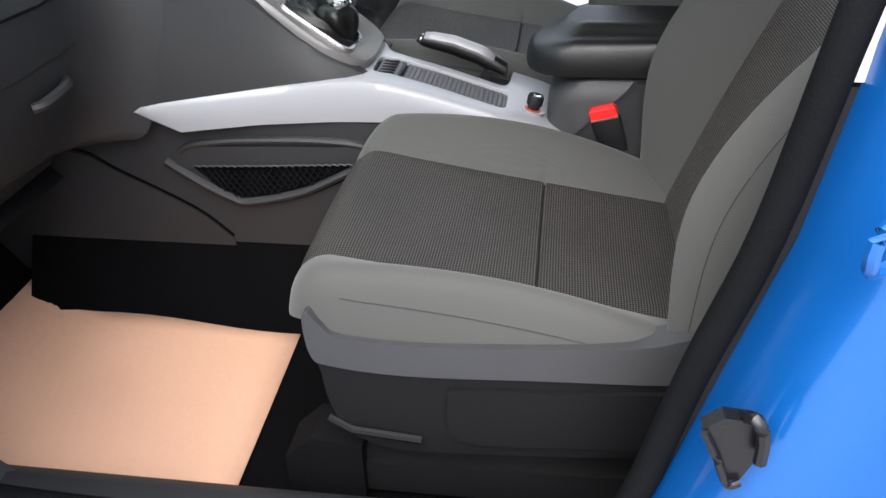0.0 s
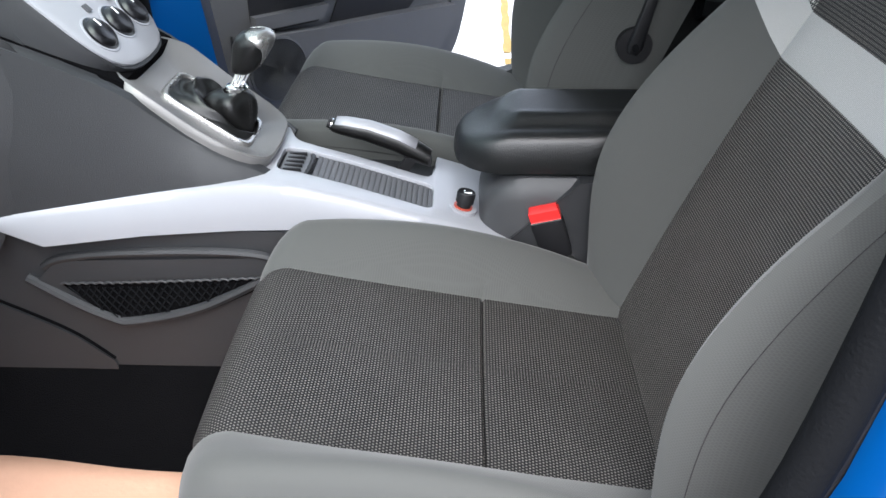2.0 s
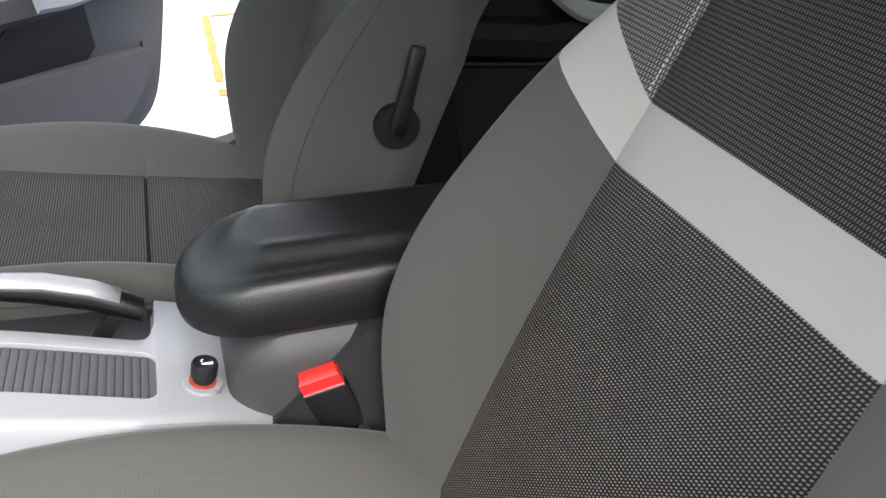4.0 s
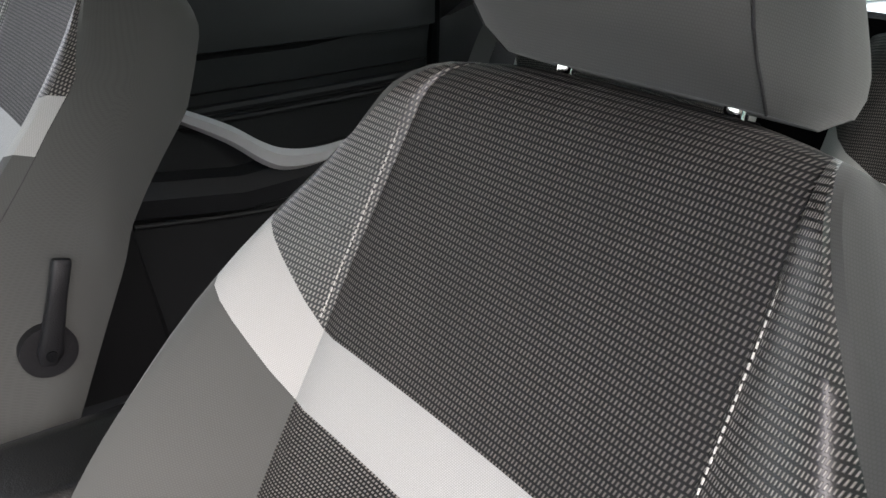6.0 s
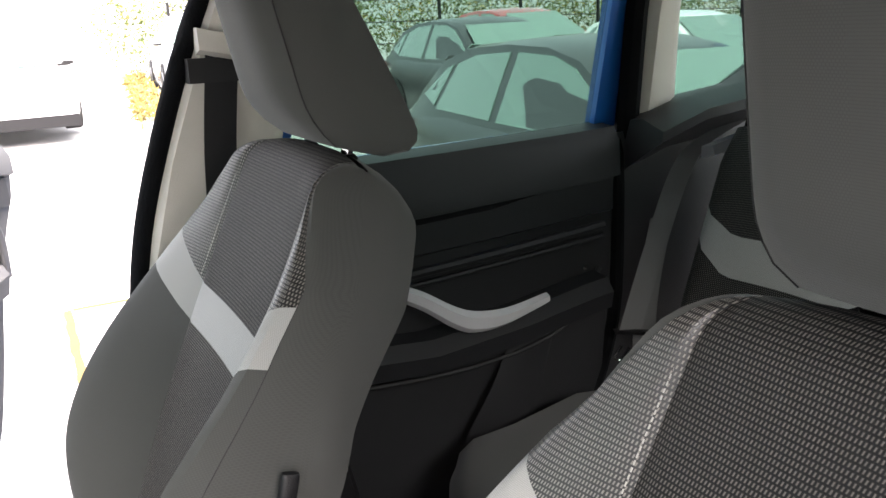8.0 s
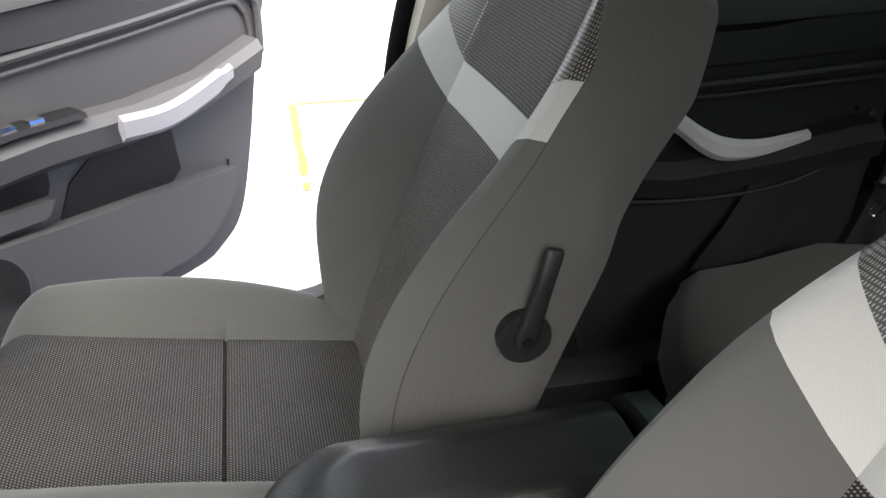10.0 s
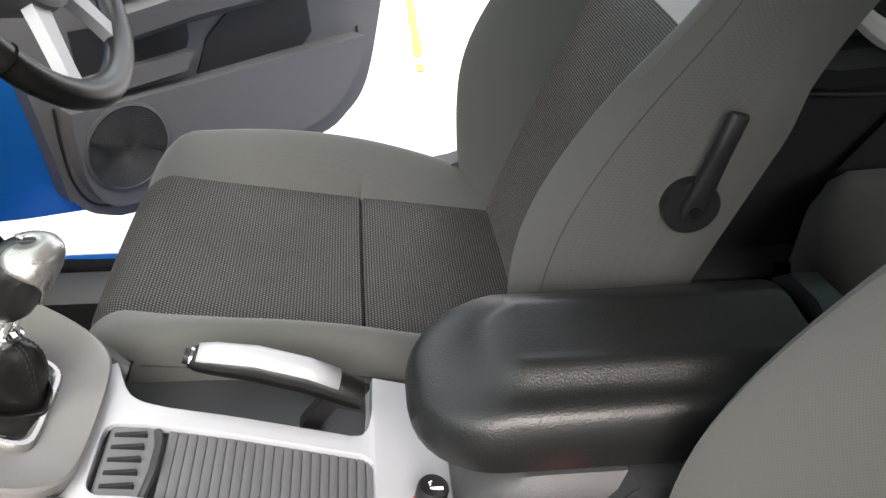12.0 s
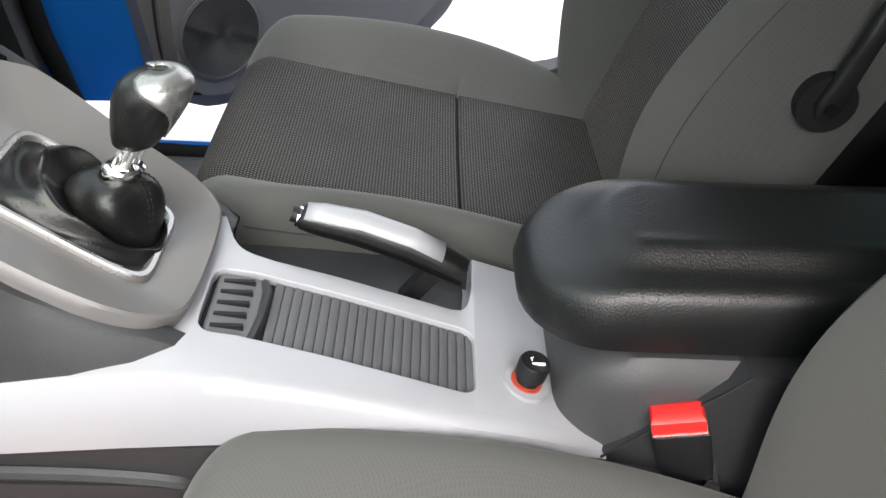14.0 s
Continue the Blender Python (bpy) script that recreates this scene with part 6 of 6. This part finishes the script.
def parked_car(label, at, heading, paint, L=4.05, W=1.74, H=1.46, green=True):
    """A parked hatchback; heading: degrees from +x to where its bonnet looks."""
    root = thing("parked_car", label, "car", (at[0], at[1], gz(*at)), "parked cars")
    h = radians(heading)
    f, r = Vector((math.cos(h), math.sin(h), 0)), Vector((math.sin(h), -math.cos(h), 0))
    base = Vector((at[0], at[1], gz(*at)))

    def P(x, y, z):
        return base + f * x * L / 4.05 + r * y * W / 1.74 + Vector((0, 0, z * H / 1.46))

    xs = [-2.02, -1.98, -1.85, -1.5, -1.2, -0.8, -0.2, 0.4, 0.9, 1.2, 1.6, 1.85, 1.98, 2.02]
    top = [0.70, 0.90, 0.96, 0.95, 0.945, 0.94, 0.93, 0.925, 0.92, 0.90, 0.84, 0.76, 0.66, 0.52]
    wid = [0.66, 0.74, 0.80, 0.845, 0.86, 0.87, 0.87, 0.87, 0.865, 0.865, 0.86, 0.82, 0.77, 0.70]
    rings = []
    for x, t, w in zip(xs, top, wid):
        hs = [(w * 0.95, 0.20), (w * 0.99, 0.30), (w, 0.50), (w * 0.985, t - 0.20), (w * 0.965, t - 0.07), (w * 0.90, t - 0.01), (w * 0.6, t + 0.012), (0, t + 0.02)]
        rings.append([P(x, -y, z) for y, z in hs] + [P(x, y, z) for y, z in hs[-2::-1]])
    part("body_shell", loft(rings), paint, root, "")
    gh = [(-1.90, 0.95, 0.70), (-1.72, 1.12, 0.69), (-1.45, 1.34, 0.62), (-1.15, 1.43, 0.575), (-0.6, 1.465, 0.565), (-0.1, 1.45, 0.565), (0.25, 1.38, 0.58), (0.55, 1.24, 0.63), (0.95, 1.02, 0.70), (1.18, 0.90, 0.74)]
    rings = []
    for x, z, w in gh:
        wb = 0.80
        rings.append([P(x, -wb, 0.88), P(x, -(wb * 0.45 + w * 0.55), 0.88 + (z - 0.88) * 0.55), P(x, -w, z - 0.03), P(x, -w * 0.8, z - 0.004), P(x, 0, z + 0.012), P(x, w * 0.8, z - 0.004), P(x, w, z - 0.03), P(x, wb * 0.45 + w * 0.55, 0.88 + (z - 0.88) * 0.55), P(x, wb, 0.88)])
    part("cabin", loft(rings), paint, root, "")

    def side_y(x, z):
        zt, wt = lerp(x, [g[0] for g in gh], [g[1] for g in gh]), lerp(x, [g[0] for g in gh], [g[2] for g in gh])
        t = max(0, min(1, (z - 0.88) / max(0.02, zt - 0.03 - 0.88)))
        return lerp(t, [0, 0.55, 1], [0.80, 0.80 * 0.45 + wt * 0.55, wt]) + 0.006

    for sgn in (-1, 1):
        for outline in ([(-1.62, 1.07), (-1.34, 1.27), (-1.26, 1.29), (-1.38, 1.00)], [(-1.33, 0.98), (-1.20, 1.30), (-0.95, 1.365), (-0.50, 1.39), (-0.50, 0.965)],
                        [(-0.40, 0.962), (-0.40, 1.39), (0.0, 1.375), (0.25, 1.31), (0.55, 1.16), (0.84, 0.99), (0.80, 0.955)]):
            rings = [[P(x, sgn * (side_y(x, z) + o), z) for x, z in outline] for o in (-0.004, 0.004)]
            part("side_window", loft(rings), "carglass", root, "green tinted side window", smooth=False)
        m0 = P(0.80, sgn * 0.90, 1.0)
        part("door_mirror", loft([[P(x, sgn * (0.80 + o), 0.965 + z) for o, z in ((0.02, 0.0), (0.15, 0.005), (0.17, 0.03), (0.15, 0.062), (0.05, 0.062))] for x in (0.64, 0.70, 0.74)]), paint if paint != "whitecar" else "black", root, "", bevel=0.012)
        part("mirror_base", loft([[P(x, sgn * (0.78 + o), 0.945 + z) for o, z in ((0.0, 0.0), (0.14, 0.01), (0.14, 0.035), (0.0, 0.04))] for x in (0.61, 0.75)]), "black", root, "black mirror base")
        for x in (-1.27, 1.30):
            c = P(x, sgn * 0.80, 0.31)
            tyre = part("wheel", loft([[c + r * sgn * o + rr * H / 1.46 * (math.cos(a) * f + math.sin(a) * Vector((0, 0, 1))) for a in np.linspace(0, math.tau, 28, endpoint=False)] for rr, o in ((0.22, -0.12), (0.31, -0.10), (0.315, 0.06), (0.29, 0.085), (0.215, 0.08))]), "tyre", root, "black tyre")
            part("wheel_rim", loft([[c + r * sgn * o + rr * H / 1.46 * (math.cos(a) * f + math.sin(a) * Vector((0, 0, 1))) for a in np.linspace(0, math.tau, 28, endpoint=False)] for rr, o in ((0.215, 0.075), (0.20, 0.085), (0.17, 0.05), (0.05, 0.075), (0.02, 0.08))]), "rim", tyre, "alloy rim")
            part("wheel_arch", loft([[P(x, sgn * 0.80, 0.31) + r * sgn * o + rr * H / 1.46 * (math.cos(a) * f + math.sin(a) * Vector((0, 0, 1))) for a in np.linspace(0, math.pi, 18)] for rr, o in ((0.35, 0.05), (0.36, 0.076), (0.33, 0.076), (0.33, 0.03))], closed=False), "black", root, "dark wheel arch")
        part("head_lamp", loft([[P(x, sgn * y, z) for x, y, z in ((1.55, 0.80, 0.80 + o), (1.86, 0.72, 0.70 + o), (1.95, 0.50, 0.66 + o), (1.90, 0.45, 0.74 + o), (1.66, 0.66, 0.83 + o))] for o in (-0.04, 0.012)]), "lamp", root, "clear head lamp")
        part("tail_lamp", loft([[P(x, sgn * y, z) for x, y, z in ((-1.99 - o, 0.60, 0.76), (-1.90 - o, 0.79 + o, 0.78), (-1.80 - o, 0.80 + o, 0.90), (-1.95 - o, 0.62, 0.93))] for o in (-0.02, 0.012)]), "tail", root, "red tail lamp")
    part("windscreen", loft([[P(x, y, z + o) for x, y, z in ((0.33, -0.50, 1.352), (0.33, 0.50, 1.352), (1.08, 0.66, 0.962), (1.08, -0.66, 0.962))] for o in (0.016, 0.024)]), "carglass", root, "green tinted windscreen", smooth=False)
    part("rear_window", loft([[P(x - o, y, z + o) for x, y, z in ((-1.26, -0.48, 1.41), (-1.26, 0.48, 1.41), (-1.70, 0.56, 1.13), (-1.70, -0.56, 1.13))] for o in (0.012, 0.018)]), "carglass", root, "green tinted rear window", smooth=False)
    part("grille", loft([[P(1.93 + o, y, z) for y, z in ((-0.42, 0.30), (0.42, 0.30), (0.36, 0.46), (-0.36, 0.46))] for o in (-0.05, 0.085)]), "black", root, "black lower grille", bevel=0.01)
    part("front_lip", loft([[P(1.80 + o, y, z) for y, z in ((-0.80, 0.13), (0.80, 0.13), (0.78, 0.30), (-0.78, 0.30))] for o in (-0.2, 0.235)]), "black", root, "black front bumper lip", bevel=0.01)
    part("bumper", loft([[P(-2.0 - o, y, z) for y, z in ((-0.55, 0.30), (0.55, 0.30), (0.55, 0.42), (-0.55, 0.42))] for o in (-0.05, 0.035)]), "black", root, "black rear bumper insert", bevel=0.01)
    for x0, x1 in ((-0.45, -0.445), (0.86, 0.865), (-1.36, -1.355)):
        part("door_gap", loft([[P(x, s2 * 0.872, 0.30), P(x, s2 * 0.872, 0.60), P(x, s2 * 0.853, 0.86)] for x in (x0, x1) for s2 in (1,)] , closed=False), "black", root)
    return root


M["darkcar"] = mat("dark grey car paint", (0.035, 0.037, 0.040), 0.35, metal=0.0, var=0.1, coat=0.3, bump=0.0)
M["whitecar"] = mat("white car paint", (0.78, 0.78, 0.78), 0.3, var=0.04, coat=1.0, bump=0.0)
M["greycar"] = mat("silver grey car paint", (0.30, 0.31, 0.32), 0.3, metal=0.5, var=0.06, coat=1.0, bump=0.0)
M["redcar"] = mat("red car paint", (0.42, 0.02, 0.02), 0.3, var=0.06, coat=1.0, bump=0.0)
parked_car("dark grey hatchback parked in the next bay", (3.92, 3.48), -94.3, "darkcar", L=4.25)
parked_car("black hatchback parked behind a grey one", (6.3, 9.2), -93, "darkcar")
parked_car("red hatchback parked by the hedge", (8.8, 12.2), -93, "redcar")
parked_car("grey hatchback parked in a row", (6.75, 3.3), -93, "greycar")
parked_car("white hatchback parked further along", (9.0, 8.3), -93, "whitecar")
parked_car("white car facing across the yard", (0.30, 11.7), -88, "whitecar", L=4.4, W=1.78, H=1.10)
parked_car("white hatchback parked behind the blue car", (5.3, -0.75), -93, "whitecar", H=1.52)
parked_car("silver car at the yard's edge", (3.9, 15.5), -95, "greycar")
parked_car("white car at the yard's edge", (5.6, 17.6), -95, "whitecar")

kerb = thing("kerb", "low grey stone kerb along the bays", "kerb", (3.0, 14, gz(3.0, 14)), kind="structure")
part("kerb_stone", loft([[(x + dx, y + 0.3 * dx, gz(x, y) + dz) for dx, dz in ((-0.12, -0.1), (-0.12, 0.11), (-0.10, 0.13), (0.10, 0.13), (0.12, -0.1))] for x, y in ((1.95, 9.5), (2.4, 13), (2.9, 17), (3.6, 24))]), "kerb", kerb, "grey kerb stone")


def foliage(name, label, cat, spots, count, size, mt, seed):
    r2 = random.Random(seed)
    verts, faces = [], []
    for k in range(count):
        (cx, cy, cz), (rx, ry, rz) = spots[k % len(spots)]
        while True:
            p = Vector((r2.uniform(-1, 1), r2.uniform(-1, 1), r2.uniform(-1, 1)))
            if 0.25 < p.length < 1:
                break
        p = Vector((cx + p.x * rx, cy + p.y * ry, cz + p.z * rz))
        a, b = Vector((r2.gauss(0, 1), r2.gauss(0, 1), r2.gauss(0, 1))).normalized(), Vector((r2.gauss(0, 1), r2.gauss(0, 1), r2.gauss(0, 1))).normalized()
        s = size * r2.uniform(0.6, 1.4)
        i = len(verts)
        verts += [p, p + a * s + b * s * 0.35, p + a * s * 2.0, p + a * s - b * s * 0.35]
        faces.append((i, i + 1, i + 2, i + 3))
    me = bpy.data.meshes.new(name)
    me.from_pydata([tuple(v) for v in verts], [], faces)
    me.materials.append(M[mt])
    ob = new(name, me)
    return tagged(ob, label, cat, kind="stuff")


rng = random.Random(8)
spots = []
for k in range(70):
    t = k / 69
    x, y = 3.0 + 26 * t, 20.5 - 6.0 * t + rng.uniform(-0.3, 0.3)
    spots.append(((x, y, gz(x, y) + 1.0 + rng.uniform(0, 0.35)), (0.75, 0.7, 1.15 + rng.uniform(0, 0.3))))
foliage("hedge", "dense yellow-green hedge behind the parked cars", "hedge", spots, 42000, 0.055, "hedge", 3)
M["ochre"] = mat("yellowing hedge leaves", (0.22, 0.17, 0.05), 0.6, var=0.5, scale=1.5, bump=0.1, spec=0.3)
foliage("hedge_blossom", "ochre leaves and tips of the hedge", "hedge", [((c[0], c[1] - 0.1, c[2] + 0.2), (r[0], r[1], r[2])) for c, r in spots[::2]], 14000, 0.05, "ochre", 5)
foliage("weeds", "low yellow-green weeds along the kerb", "plant", [((2.05 + 0.13 * k, 10.2 + k * 1.1, gz(2.1 + 0.13 * k, 10.2 + k * 1.1) + 0.16), (0.22, 0.45, 0.14)) for k in range(7)], 2400, 0.05, "ochre", 6)
fence = thing("hedge_fence", "dark post fence in front of the hedge", "fence", (12, 17.5, gz(12, 17.5)))
for k in range(12):
    x = 4.0 + 2.0 * k
    y = 19.2 - 6.0 * (x - 3.0) / 26
    part("fence_post", box(x - 0.03, x + 0.03, y - 0.03, y + 0.03, gz(x, y) - 0.05, gz(x, y) + 1.7), "black", fence)
for h in (0.6, 1.1, 1.6):
    part("fence_rail", rod((4, 19.2 - 6 / 26, gz(4, 19) + h), (26, 19.2 - 6 * 23 / 26, gz(14, 14) + h), 0.012, 6), "black", fence)
flag = thing("banner_flag", "tall blue feather banner on a thin pole", "banner", (9.4, 7.4, gz(9.4, 7.4)))
part("cloth", loft([[(9.4 + dx + 0.02 * math.sin(z * 4 + dx * 9), 7.4 - dx * 1.1, gz(9.4, 7.4) + z) for dx in np.linspace(0, 0.42, 6)] for z in np.linspace(0.9, 3.6, 14)], closed=False), "banner", flag, "blue banner cloth")
part("pole", rod((9.4, 7.4, gz(9.4, 7.4)), (9.4, 7.4, gz(9.4, 7.4) + 3.7), 0.02, 8), "black", flag, "thin pole")
